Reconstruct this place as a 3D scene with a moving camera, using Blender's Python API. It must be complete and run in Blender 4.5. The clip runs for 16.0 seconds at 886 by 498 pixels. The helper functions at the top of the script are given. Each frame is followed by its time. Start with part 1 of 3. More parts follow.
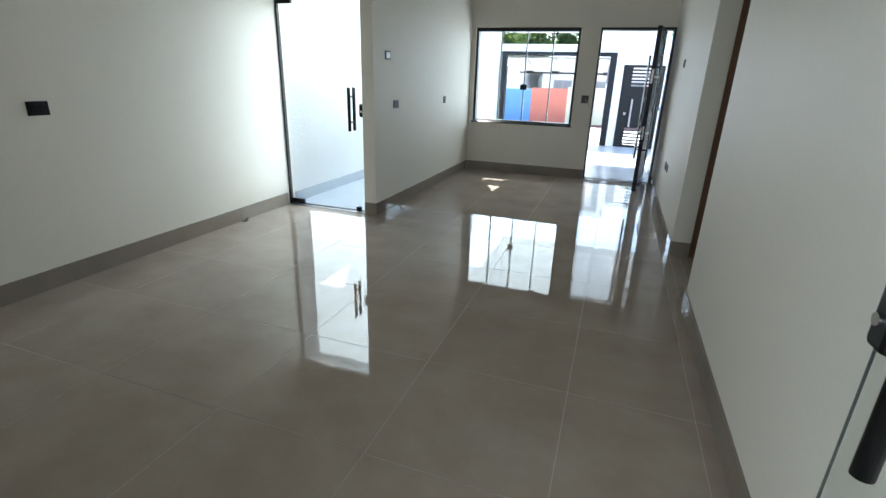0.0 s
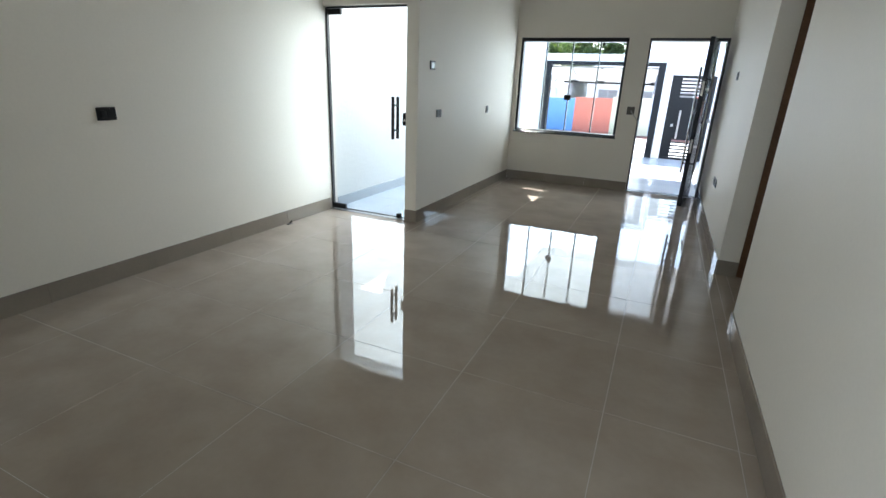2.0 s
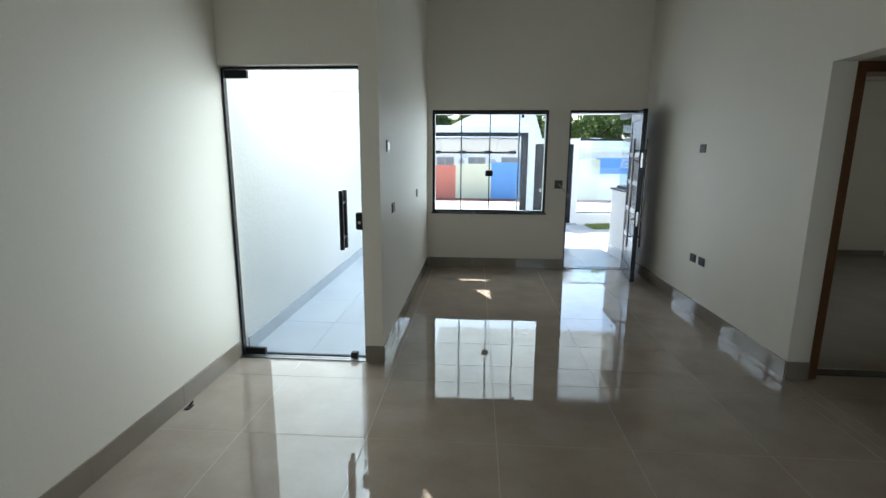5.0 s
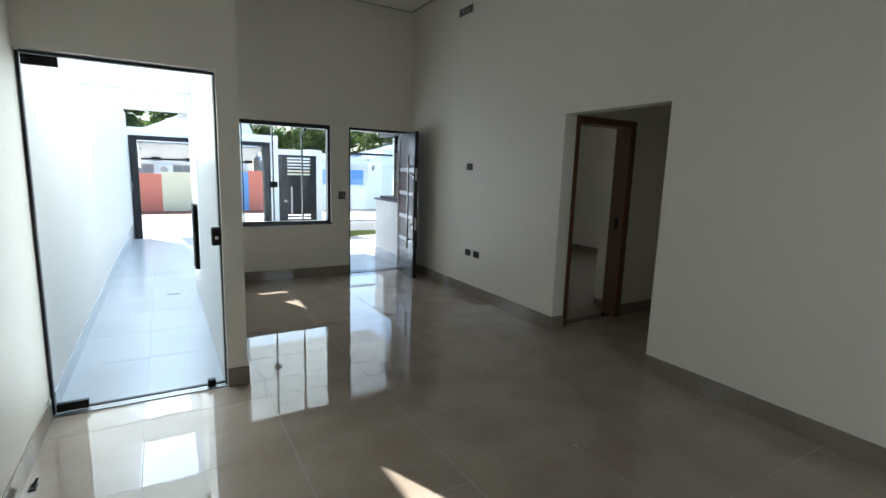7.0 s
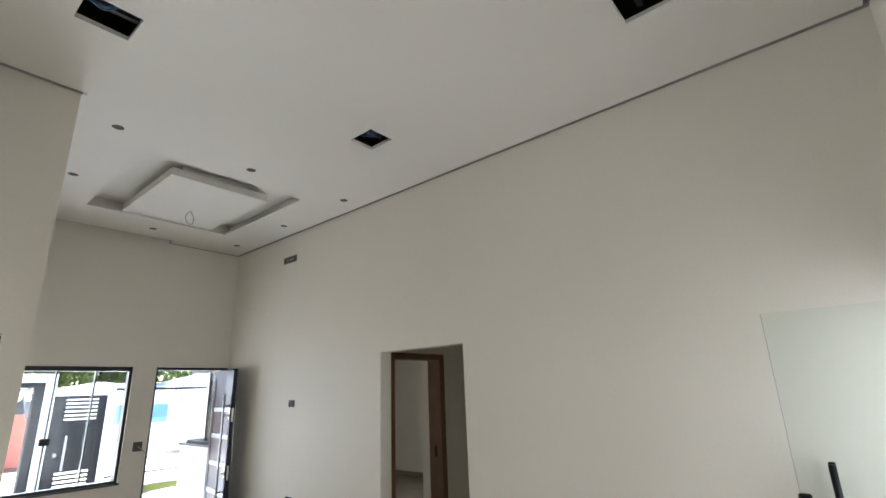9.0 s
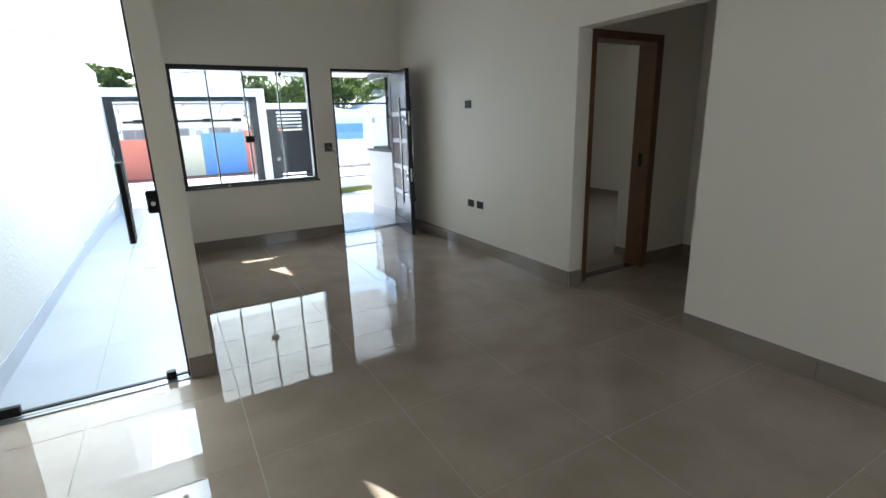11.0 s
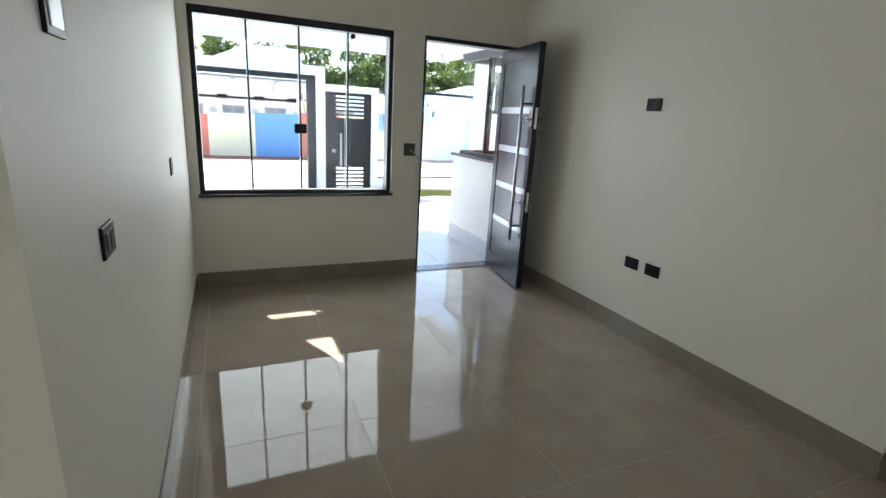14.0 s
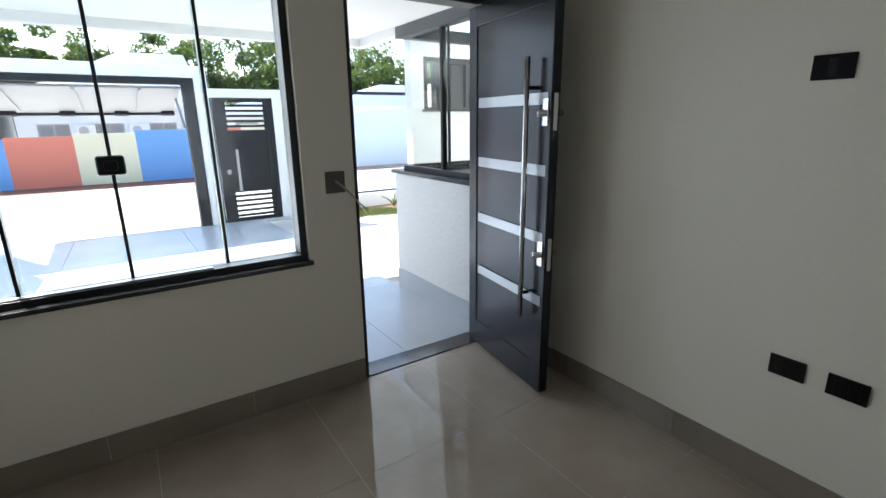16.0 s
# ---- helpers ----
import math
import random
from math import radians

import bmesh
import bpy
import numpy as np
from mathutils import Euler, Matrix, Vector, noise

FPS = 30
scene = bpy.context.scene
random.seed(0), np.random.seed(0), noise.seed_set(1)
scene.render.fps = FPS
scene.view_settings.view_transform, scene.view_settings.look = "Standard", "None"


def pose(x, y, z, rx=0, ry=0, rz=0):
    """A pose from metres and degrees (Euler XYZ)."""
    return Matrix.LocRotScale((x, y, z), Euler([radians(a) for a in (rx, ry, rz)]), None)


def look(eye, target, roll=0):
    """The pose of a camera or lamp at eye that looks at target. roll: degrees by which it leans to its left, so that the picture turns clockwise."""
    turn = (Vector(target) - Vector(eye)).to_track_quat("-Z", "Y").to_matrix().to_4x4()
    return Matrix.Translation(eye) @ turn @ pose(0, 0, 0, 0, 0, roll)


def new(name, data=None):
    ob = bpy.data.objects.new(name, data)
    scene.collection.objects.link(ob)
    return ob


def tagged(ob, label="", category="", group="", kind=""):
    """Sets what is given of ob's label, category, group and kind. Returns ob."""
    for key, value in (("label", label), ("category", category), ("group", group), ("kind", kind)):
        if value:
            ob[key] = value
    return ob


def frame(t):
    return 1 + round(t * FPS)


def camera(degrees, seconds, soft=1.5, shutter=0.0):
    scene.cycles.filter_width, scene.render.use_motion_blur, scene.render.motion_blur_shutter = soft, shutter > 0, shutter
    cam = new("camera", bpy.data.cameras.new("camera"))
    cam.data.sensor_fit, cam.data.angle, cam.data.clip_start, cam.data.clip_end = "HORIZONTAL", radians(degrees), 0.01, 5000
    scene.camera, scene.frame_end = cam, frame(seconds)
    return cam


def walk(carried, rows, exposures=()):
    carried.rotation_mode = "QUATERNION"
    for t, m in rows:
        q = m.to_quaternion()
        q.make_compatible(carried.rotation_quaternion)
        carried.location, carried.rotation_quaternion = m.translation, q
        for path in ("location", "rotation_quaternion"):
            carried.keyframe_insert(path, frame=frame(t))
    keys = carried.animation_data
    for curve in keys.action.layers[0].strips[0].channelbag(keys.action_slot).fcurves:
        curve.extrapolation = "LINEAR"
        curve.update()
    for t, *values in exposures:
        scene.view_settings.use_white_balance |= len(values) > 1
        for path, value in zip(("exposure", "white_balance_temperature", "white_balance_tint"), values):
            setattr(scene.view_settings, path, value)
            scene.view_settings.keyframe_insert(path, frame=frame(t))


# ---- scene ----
cam = camera(85.9, 16.0)

EXPOSURES = [(0, 2.14, 6090, 5), (0.6, 2.21, 6300, 9), (1.0, 2.45, 6510, 12), (1.5, 2.43, 6510, 12), (2.2, 2.18, 6160, 6), (3.5, 2.02, 6150, 4), (6, 1.53, 6260, 5), (7, 1.58, 6260, 6), (8, 2.36, 6460, 11), (9, 2.68, 6560, 13), (10, 2.33, 6290, 8), (12.5, 1.91, 6460, 8), (13.5, 1.94, 6560, 10), (14.5, 2.07, 6560, 9), (15, 1.94, 6460, 9), (16, 1.58, 6410, 9)]
PATH = [
    (0, (-0.586, -7.651, 1.397), (-1.201, -5.872, 0.722), 1.8),
    (0.5, (-0.557, -7.741, 1.327), (-1.126, -6.064, 0.398), 3.5),
    (1, (-0.488, -7.783, 1.314), (-1.152, -6.184, 0.312), 1.7),
    (1.5, (-0.479, -7.763, 1.318), (-1.265, -6.149, 0.436), 0.6),
    (2, (-0.594, -7.662, 1.42), (-1.355, -5.931, 0.766), 2.4),
    (2.5, (-0.715, -7.462, 1.444), (-1.441, -5.658, 0.975), 3.4),
    (3, (-0.87, -7.174, 1.532), (-1.592, -5.342, 1.185), 4.6),
    (3.5, (-1.091, -6.95, 1.533), (-1.58, -5.036, 1.216), 5.4),
    (3.7, (-1.192, -6.865, 1.541), (-1.562, -4.928, 1.207), 5.1),
    (5.8, (-2.77, -6.562, 1.517), (-2.772, -4.599, 1.133), -1.3),
    (6, (-2.868, -6.596, 1.518), (-2.728, -4.634, 1.159), 0.2),
    (6.5, (-3.098, -6.687, 1.535), (-2.473, -4.814, 1.215), 2.0),
    (7, (-3.325, -6.734, 1.536), (-2.322, -5.033, 1.219), 1.8),
    (7.5, (-3.511, -6.915, 1.56), (-2.155, -5.456, 1.377), 2.5),
    (8, (-3.544, -7.016, 1.637), (-1.994, -5.758, 1.754), 1.9),
    (8.5, (-3.525, -7.104, 1.722), (-1.994, -5.902, 2.18), -0.9),
    (9, (-3.497, -7.113, 1.719), (-2.021, -5.887, 2.285), -2.1),
    (9.5, (-3.398, -6.97, 1.615), (-1.912, -5.644, 1.799), -2.2),
    (10, (-3.27, -6.743, 1.523), (-1.916, -5.3, 1.236), -2.9),
    (10.2, (-3.212, -6.659, 1.482), (-1.95, -5.157, 1.092), -3.2),
    (12.3, (-2.615, -5.359, 1.426), (-1.891, -3.582, 0.861), 1.6),
    (12.5, (-2.628, -5.209, 1.432), (-1.919, -3.433, 0.846), 1.2),
    (13, (-2.618, -4.874, 1.424), (-1.911, -3.096, 0.842), 0.0),
    (13.5, (-2.568, -4.491, 1.446), (-1.872, -2.7, 0.891), 1.2),
    (14, (-2.581, -4.131, 1.451), (-1.779, -2.377, 0.924), 3.4),
    (14.5, (-2.507, -3.788, 1.449), (-1.587, -2.075, 0.979), 2.1),
    (15, (-2.368, -3.351, 1.467), (-1.4, -1.667, 0.988), 1.1),
    (15.5, (-2.252, -2.87, 1.475), (-1.203, -1.242, 0.975), 0.4),
    (16, (-1.985, -2.36, 1.468), (-0.919, -0.751, 0.944), -0.8),
]
walk(cam, [(t, look(eye, target, roll)) for t, eye, target, roll in PATH], EXPOSURES)

# ---- world, sun ----
SUN_AZ, SUN_EL = 23.8, 46.0      # degrees: the sun stands ahead of the house, to its left
world = bpy.data.worlds.new("sky")
scene.world = world
world.use_nodes = True
_nt = world.node_tree
_sky = _nt.nodes.new("ShaderNodeTexSky")
_sky.sky_type, _sky.sun_disc = "NISHITA", False
_sky.sun_elevation, _sky.sun_rotation = radians(SUN_EL), radians(-SUN_AZ)
_nt.links.new(_sky.outputs[0], _nt.nodes["Background"].inputs[0])
_nt.nodes["Background"].inputs[1].default_value = 0.15
_sd = bpy.data.lights.new("sun", "SUN")
_sd.energy, _sd.angle, _sd.color = 5.0, radians(0.5), (1.0, 0.975, 0.94)
sun = new("sun", _sd)
_dir = Vector((0.404, -0.915, -math.tan(radians(SUN_EL))))
sun.rotation_mode = "QUATERNION"
sun.rotation_quaternion = _dir.to_track_quat("-Z", "Y")
sun.location = (-6, 12, 14)


# area lamps added at the openings to strengthen the sky's daylight indoors
for _n, _at, _turn, _w, _h, _e, _sp in (("window_daylight", (-2.025, 0.17, 1.455), (-84, 0, 0), 1.5, 1.3, 4.4, 165), ("door_daylight", (-0.62, 0.17, 1.06), (-84, 0, 0), 0.6, 1.9, 1.1, 150),
                                        ("passage_daylight", (-3.49, 1.7, 4.13), (0, 0, 0), 0.95, 9.5, 56, 175), ("side_daylight", (-3.46, -3.06, 1.06), (-90, 0, 0), 0.75, 1.9, 4.1, 150), ("rear_daylight", (-0.5, -7.61, 1.06), (90, 0, 0), 0.8, 2.0, 1.9, 140),
                                        ("bedroom_daylight", (4.58, -2.25, 1.5), (0, 90, 0), 1.1, 0.75, 5.0, 170)):
    _l = bpy.data.lights.new(_n, "AREA")
    _l.shape, _l.size, _l.size_y, _l.energy, _l.color, _l.spread = "RECTANGLE", _w, _h, _e, (0.72, 0.86, 1.0) if _n in ("passage_daylight", "door_daylight") else (0.88, 0.95, 1.0), radians(_sp)
    _o = new(_n, _l)
    _o.location, _o.rotation_euler = _at, [radians(a) for a in _turn]

# ---- materials ----
def mat(name, color, rough=0.6, metal=0.0, grain=0.0, grain_scale=200.0, stain=0.0, stain_scale=1.5, bump=0.0, bump_scale=120.0,
        tint=None, piece=0.0, spec=0.5, wave=0.0, wave_scale=3.0, rough_var=0.0):
    """A surface with fine grain, broad stains in the colour tint, relief, and a difference from piece to piece."""
    m = bpy.data.materials.new(name)
    m.use_nodes = True
    nt = m.node_tree
    n, link = nt.nodes, nt.links.new
    p = n["Principled BSDF"]
    p.inputs["Roughness"].default_value, p.inputs["Metallic"].default_value = rough, metal
    p.inputs["Base Color"].default_value = (*color, 1)
    p.inputs["Specular IOR Level"].default_value = spec
    geo = n.new("ShaderNodeNewGeometry")
    out = None

    def tex(scale, detail=4):
        t = n.new("ShaderNodeTexNoise")
        t.inputs["Scale"].default_value, t.inputs["Detail"].default_value = scale, detail
        link(geo.outputs["Position"], t.inputs["Vector"])
        return t.outputs["Fac"]

    def mixed(fac, a, b):
        x = n.new("ShaderNodeMix")
        x.data_type = "RGBA"
        link(fac, x.inputs["Factor"])
        for s, v in ((x.inputs[6], a), (x.inputs[7], b)):
            if isinstance(v, tuple):
                s.default_value = (*v, 1)
            else:
                link(v, s)
        return x.outputs[2]

    def ramp(fac, lo, hi, a=0.0, b=1.0):
        r = n.new("ShaderNodeMapRange")
        link(fac, r.inputs["Value"])
        for k, v in zip(("From Min", "From Max", "To Min", "To Max"), (lo, hi, a, b)):
            r.inputs[k].default_value = v
        return r.outputs[0]

    col = color
    if stain:
        t2 = tint or tuple(c * 0.6 for c in color)
        col = mixed(ramp(tex(stain_scale, 6), 0.35, 0.75, 0, stain), color, t2)
    if grain:
        col = mixed(ramp(tex(grain_scale, 3), 0.3, 0.7, 0, grain), col, tuple(c * 0.55 for c in color))
    if piece:
        info = n.new("ShaderNodeObjectInfo")
        col = mixed(ramp(info.outputs["Random"], 0, 1, 0, piece), col, tuple(c * 0.7 for c in color))
    if not isinstance(col, tuple):
        link(col, p.inputs["Base Color"])
    if rough_var:
        link(ramp(tex(2.2, 5), 0.3, 0.7, rough, rough + rough_var), p.inputs["Roughness"])
    if bump or wave:
        h = None
        nb = None
        if wave:
            b0 = n.new("ShaderNodeBump")
            b0.inputs["Distance"].default_value, b0.inputs["Strength"].default_value = wave, 1.0
            link(tex(wave_scale, 2), b0.inputs["Height"])
            nb = b0.outputs[0]
        if bump:
            b1 = n.new("ShaderNodeBump")
            b1.inputs["Distance"].default_value, b1.inputs["Strength"].default_value = bump, 1.0
            link(tex(bump_scale, 4), b1.inputs["Height"])
            if nb:
                link(nb, b1.inputs["Normal"])
            nb = b1.outputs[0]
        link(nb, p.inputs["Normal"])
    return m


def glass_mat(name, tint=(0.965, 0.985, 0.98), f0=0.018):
    m = bpy.data.materials.new(name)
    m.use_nodes = True
    nt = m.node_tree
    n, link = nt.nodes, nt.links.new
    n.remove(n["Principled BSDF"])
    tr, gl, lw, pw, ma, mx = (n.new(k) for k in ("ShaderNodeBsdfTransparent", "ShaderNodeBsdfGlossy", "ShaderNodeLayerWeight", "ShaderNodeMath", "ShaderNodeMath", "ShaderNodeMixShader"))
    tr.inputs[0].default_value = (*tint, 1)
    gl.inputs["Roughness"].default_value = 0.0
    lw.inputs["Blend"].default_value = 0.5
    pw.operation, pw.inputs[1].default_value = "POWER", 5.0
    ma.operation, ma.inputs[1].default_value, ma.inputs[2].default_value = "MULTIPLY_ADD", 1.0 - f0, f0
    link(lw.outputs["Facing"], pw.inputs[0]), link(pw.outputs[0], ma.inputs[0]), link(ma.outputs[0], mx.inputs[0])
    link(tr.outputs[0], mx.inputs[1]), link(gl.outputs[0], mx.inputs[2])
    link(mx.outputs[0], n["Material Output"].inputs[0])
    return m


PAINT = mat("wall_paint", (0.83, 0.785, 0.70), 0.55, grain=0.06, grain_scale=60, stain=0.1, stain_scale=0.8, bump=0.0004, bump_scale=45)
CEILP = mat("ceiling_paint", (0.83, 0.80, 0.75), 0.6, grain=0.03, grain_scale=80, stain=0.05, bump=0.0006, bump_scale=60)
PLASTER = mat("textured_plaster", (0.8, 0.8, 0.79), 0.6, grain=0.12, grain_scale=70, stain=0.1, bump=0.005, bump_scale=30)
WHITE = mat("outdoor_white_paint", (0.8, 0.81, 0.82), 0.7, grain=0.06, stain=0.12, stain_scale=0.7, bump=0.001)
SOFFIT = mat("soffit_paint", (0.8, 0.8, 0.78), 0.7, grain=0.04, stain=0.06)
TILE = mat("porcelain_tile", (0.360, 0.299, 0.242), 0.006, grain=0.10, grain_scale=30, stain=0.75, stain_scale=3.2, tint=(0.262, 0.204, 0.155),
           piece=0.10, wave=0.00009, wave_scale=14.0, rough_var=0.006)
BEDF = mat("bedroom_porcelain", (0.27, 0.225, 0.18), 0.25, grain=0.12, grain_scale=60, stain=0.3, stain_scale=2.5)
BASET = mat("porcelain_skirting", (0.30, 0.256, 0.208), 0.02, grain=0.12, grain_scale=60, stain=0.4, stain_scale=2.5, piece=0.15, wave=0.0001, wave_scale=12.0)
PORCHT = mat("porch_tile", (0.52, 0.56, 0.61), 0.22, grain=0.12, grain_scale=60, stain=0.3, stain_scale=1.6, piece=0.05)
PGROUT = mat("pale_grout", (0.44, 0.47, 0.50), 0.9, grain=0.15)
GROUT = mat("grout", (0.46, 0.42, 0.365), 0.9, grain=0.2)
BLACK = mat("black_aluminium", (0.007, 0.008, 0.010), 0.35, spec=0.4, grain=0.2, grain_scale=300, bump=0.0001, bump_scale=500)
PLASTIC = mat("black_plastic", (0.004, 0.004, 0.0045), 0.4, spec=0.28, grain=0.1)
DOORP = mat("graphite_paint", (0.018, 0.021, 0.028), 0.25, metal=0.4, grain=0.15, grain_scale=300)
GATE = mat("dark_grey_gate_paint", (0.014, 0.016, 0.020), 0.55, spec=0.25, grain=0.15, stain=0.2)
STEEL = mat("stainless_steel", (0.72, 0.73, 0.74), 0.16, metal=1.0, grain=0.1, grain_scale=400)
ALU = mat("grey_aluminium", (0.35, 0.36, 0.37), 0.35, metal=0.9, grain=0.15)
GLASS = glass_mat("clear_glass")
EDGE = mat("glass_edge", (0.06, 0.066, 0.062), 0.5, grain=0.1)
FENCEG = glass_mat("pale_tinted_glass", (0.88, 0.94, 0.98), 0.08)
WOOD = mat("varnished_wood", (0.18, 0.082, 0.034), 0.35, grain=0.4, grain_scale=40, stain=0.5, stain_scale=7, tint=(0.10, 0.04, 0.018), bump=0.0004, bump_scale=90)
DOORDARK = mat("dark_doorway_grey", (0.16, 0.165, 0.145), 0.5, grain=0.1, stain=0.2)
STONE = mat("dark_granite", (0.03, 0.03, 0.032), 0.2, grain=0.4, grain_scale=300)
DARK = mat("void_grey", (0.13, 0.12, 0.105), 0.9, grain=0.3, grain_scale=30)
CONCR = mat("raw_cement", (0.30, 0.29, 0.27), 0.9, grain=0.4, grain_scale=90, stain=0.5, stain_scale=9, bump=0.002, bump_scale=60)
WIREB = mat("blue_cable", (0.05, 0.16, 0.35), 0.4, grain=0.1)
WIREW = mat("grey_cable", (0.4, 0.4, 0.38), 0.5, grain=0.1)
STREET = mat("street_concrete", (0.52, 0.505, 0.48), 0.9, grain=0.3, grain_scale=30, stain=0.4, stain_scale=0.5, bump=0.003, bump_scale=40)
EARTH = mat("sandy_soil", (0.36, 0.25, 0.16), 0.95, grain=0.5, grain_scale=30, stain=0.4, bump=0.01, bump_scale=30)
GRASS = mat("grass", (0.17, 0.22, 0.06), 0.8, grain=0.6, grain_scale=40, stain=0.5, stain_scale=3, piece=0.2)
LEAF = mat("tree_leaf", (0.060, 0.10, 0.027), 0.5, stain=0.7, stain_scale=1.4, tint=(0.10, 0.135, 0.034), grain=0.35, grain_scale=6)
_n, _lk = LEAF.node_tree.nodes, LEAF.node_tree.links.new
_tr, _mx = _n.new("ShaderNodeBsdfTranslucent"), _n.new("ShaderNodeMixShader")
_tr.inputs[0].default_value, _mx.inputs[0].default_value = (0.14, 0.21, 0.035, 1), 0.35
_lk(_n["Principled BSDF"].outputs[0], _mx.inputs[1]), _lk(_tr.outputs[0], _mx.inputs[2]), _lk(_mx.outputs[0], _n["Material Output"].inputs[0])
BARK = mat("bark", (0.10, 0.075, 0.055), 0.9, grain=0.5, grain_scale=30, bump=0.01, bump_scale=20)
REDP = mat("red_wall_paint", (0.70, 0.215, 0.15), 0.75, grain=0.1, stain=0.15, stain_scale=0.6)
YELP = mat("cream_wall_paint", (0.80, 0.73, 0.53), 0.75, grain=0.1, stain=0.15, stain_scale=0.6)
BLUP = mat("blue_wall_paint", (0.17, 0.36, 0.70), 0.75, grain=0.1, stain=0.15, stain_scale=0.6)
KERB = mat("red_earth_kerb", (0.28, 0.12, 0.08), 0.9, grain=0.4, stain=0.5)
ROOFM = mat("pale_blue_metal_roof", (0.26, 0.33, 0.42), 0.6, grain=0.1, stain=0.15)
GLOSSB = mat("glossy_black_plastic", (0.005, 0.0055, 0.007), 0.38, spec=0.14, grain=0.1)
GAPSHADE = mat("painted_gap_shade", (0.42, 0.40, 0.37), 0.7, grain=0.1)
FARW = mat("louvre_window_grey", (0.22, 0.23, 0.235), 0.4, grain=0.2, grain_scale=12)
GREYP = mat("grey_painted_metal", (0.11, 0.115, 0.12), 0.5, grain=0.1, stain=0.1)
PALEG = mat("pale_grey_metal", (0.44, 0.425, 0.42), 0.4, grain=0.1, stain=0.15)


# ---- mesh helpers ----
def add_box(bm, x0, x1, y0, y1, z0, z1, bevel=0.0):
    b = bmesh.new() if bevel else bm
    vs = [b.verts.new((x, y, z)) for z in (z0, z1) for y in (y0, y1) for x in (x0, x1)]
    for q in ((0, 2, 3, 1), (4, 5, 7, 6), (0, 1, 5, 4), (2, 6, 7, 3), (0, 4, 6, 2), (1, 3, 7, 5)):
        b.faces.new([vs[i] for i in q])
    if bevel:
        bmesh.ops.bevel(b, geom=list(b.edges), offset=bevel, segments=2, affect="EDGES", profile=0.5)
        tmp = bpy.data.meshes.new("tmp")
        b.to_mesh(tmp)
        b.free()
        bm.from_mesh(tmp)
        bpy.data.meshes.remove(tmp)
    return bm


def box(x0, x1, y0, y1, z0, z1, bevel=0.0):
    return add_box(bmesh.new(), x0, x1, y0, y1, z0, z1, bevel)


def add_tube(bm, a, b, r, r2=None, seg=12):
    a, b = Vector(a), Vector(b)
    d = b - a
    m = Matrix.Translation((a + b) / 2) @ d.to_track_quat("Z", "Y").to_matrix().to_4x4()
    bmesh.ops.create_cone(bm, cap_ends=True, segments=seg, radius1=r, radius2=r if r2 is None else r2, depth=d.length, matrix=m)
    return bm


def tube(a, b, r, r2=None, seg=12):
    return add_tube(bmesh.new(), a, b, r, r2, seg)


def mesh_of(name, bm, material, smooth=False):
    me = bpy.data.meshes.new(name)
    bm.normal_update()
    bm.to_mesh(me)
    bm.free()
    me.materials.append(material)
    if smooth:
        for p in me.polygons:
            p.use_smooth = True
    return me


def part(name, bm, material, parent=None, label="", smooth=False):
    ob = new(name, mesh_of(name, bm, material, smooth))
    if parent:
        ob.parent = parent
    if label:
        ob["label"] = label
    return ob


def thing(name, label, category, at=(0, 0, 0), group="", kind="", turn=0.0):
    ob = new(name)
    ob.location = at
    ob.rotation_euler = (0, 0, radians(turn))
    ob.empty_display_size = 0.1
    return tagged(ob, label, category, group, kind)


def structure(name, bm, material, label, category="structure"):
    return tagged(part(name, bm, material), label, category, kind="structure")


def cells(us, vs, holes, a, b, axis):
    """A slab from a to b along axis, in the plane of the other two, cut through at the holes (u0, u1, v0, v1)."""
    us = sorted(set(us) | {h[0] for h in holes} | {h[1] for h in holes})
    vs = sorted(set(vs) | {h[2] for h in holes} | {h[3] for h in holes})
    bm = bmesh.new()
    made = {}

    def vert(i, j, k):
        if (i, j, k) not in made:
            u, v, w = us[i], vs[j], (a, b)[k]
            made[i, j, k] = bm.verts.new({"x": (w, u, v), "y": (u, w, v), "z": (u, v, w)}[axis])
        return made[i, j, k]

    def solid(i, j):
        if not (0 <= i < len(us) - 1 and 0 <= j < len(vs) - 1):
            return False
        u, v = (us[i] + us[i + 1]) / 2, (vs[j] + vs[j + 1]) / 2
        return not any(h[0] < u < h[1] and h[2] < v < h[3] for h in holes)

    for i in range(len(us) - 1):
        for j in range(len(vs) - 1):
            if not solid(i, j):
                continue
            for k in (0, 1):
                bm.faces.new([vert(i, j, k), vert(i + 1, j, k), vert(i + 1, j + 1, k), vert(i, j + 1, k)])
            if not solid(i - 1, j):
                bm.faces.new([vert(i, j, 0), vert(i, j + 1, 0), vert(i, j + 1, 1), vert(i, j, 1)])
            if not solid(i + 1, j):
                bm.faces.new([vert(i + 1, j, 0), vert(i + 1, j + 1, 0), vert(i + 1, j + 1, 1), vert(i + 1, j, 1)])
            if not solid(i, j - 1):
                bm.faces.new([vert(i, j, 0), vert(i + 1, j, 0), vert(i + 1, j, 1), vert(i, j, 1)])
            if not solid(i, j + 1):
                bm.faces.new([vert(i, j + 1, 0), vert(i + 1, j + 1, 0), vert(i + 1, j + 1, 1), vert(i, j + 1, 1)])
    bmesh.ops.recalc_face_normals(bm, faces=bm.faces)
    return bm


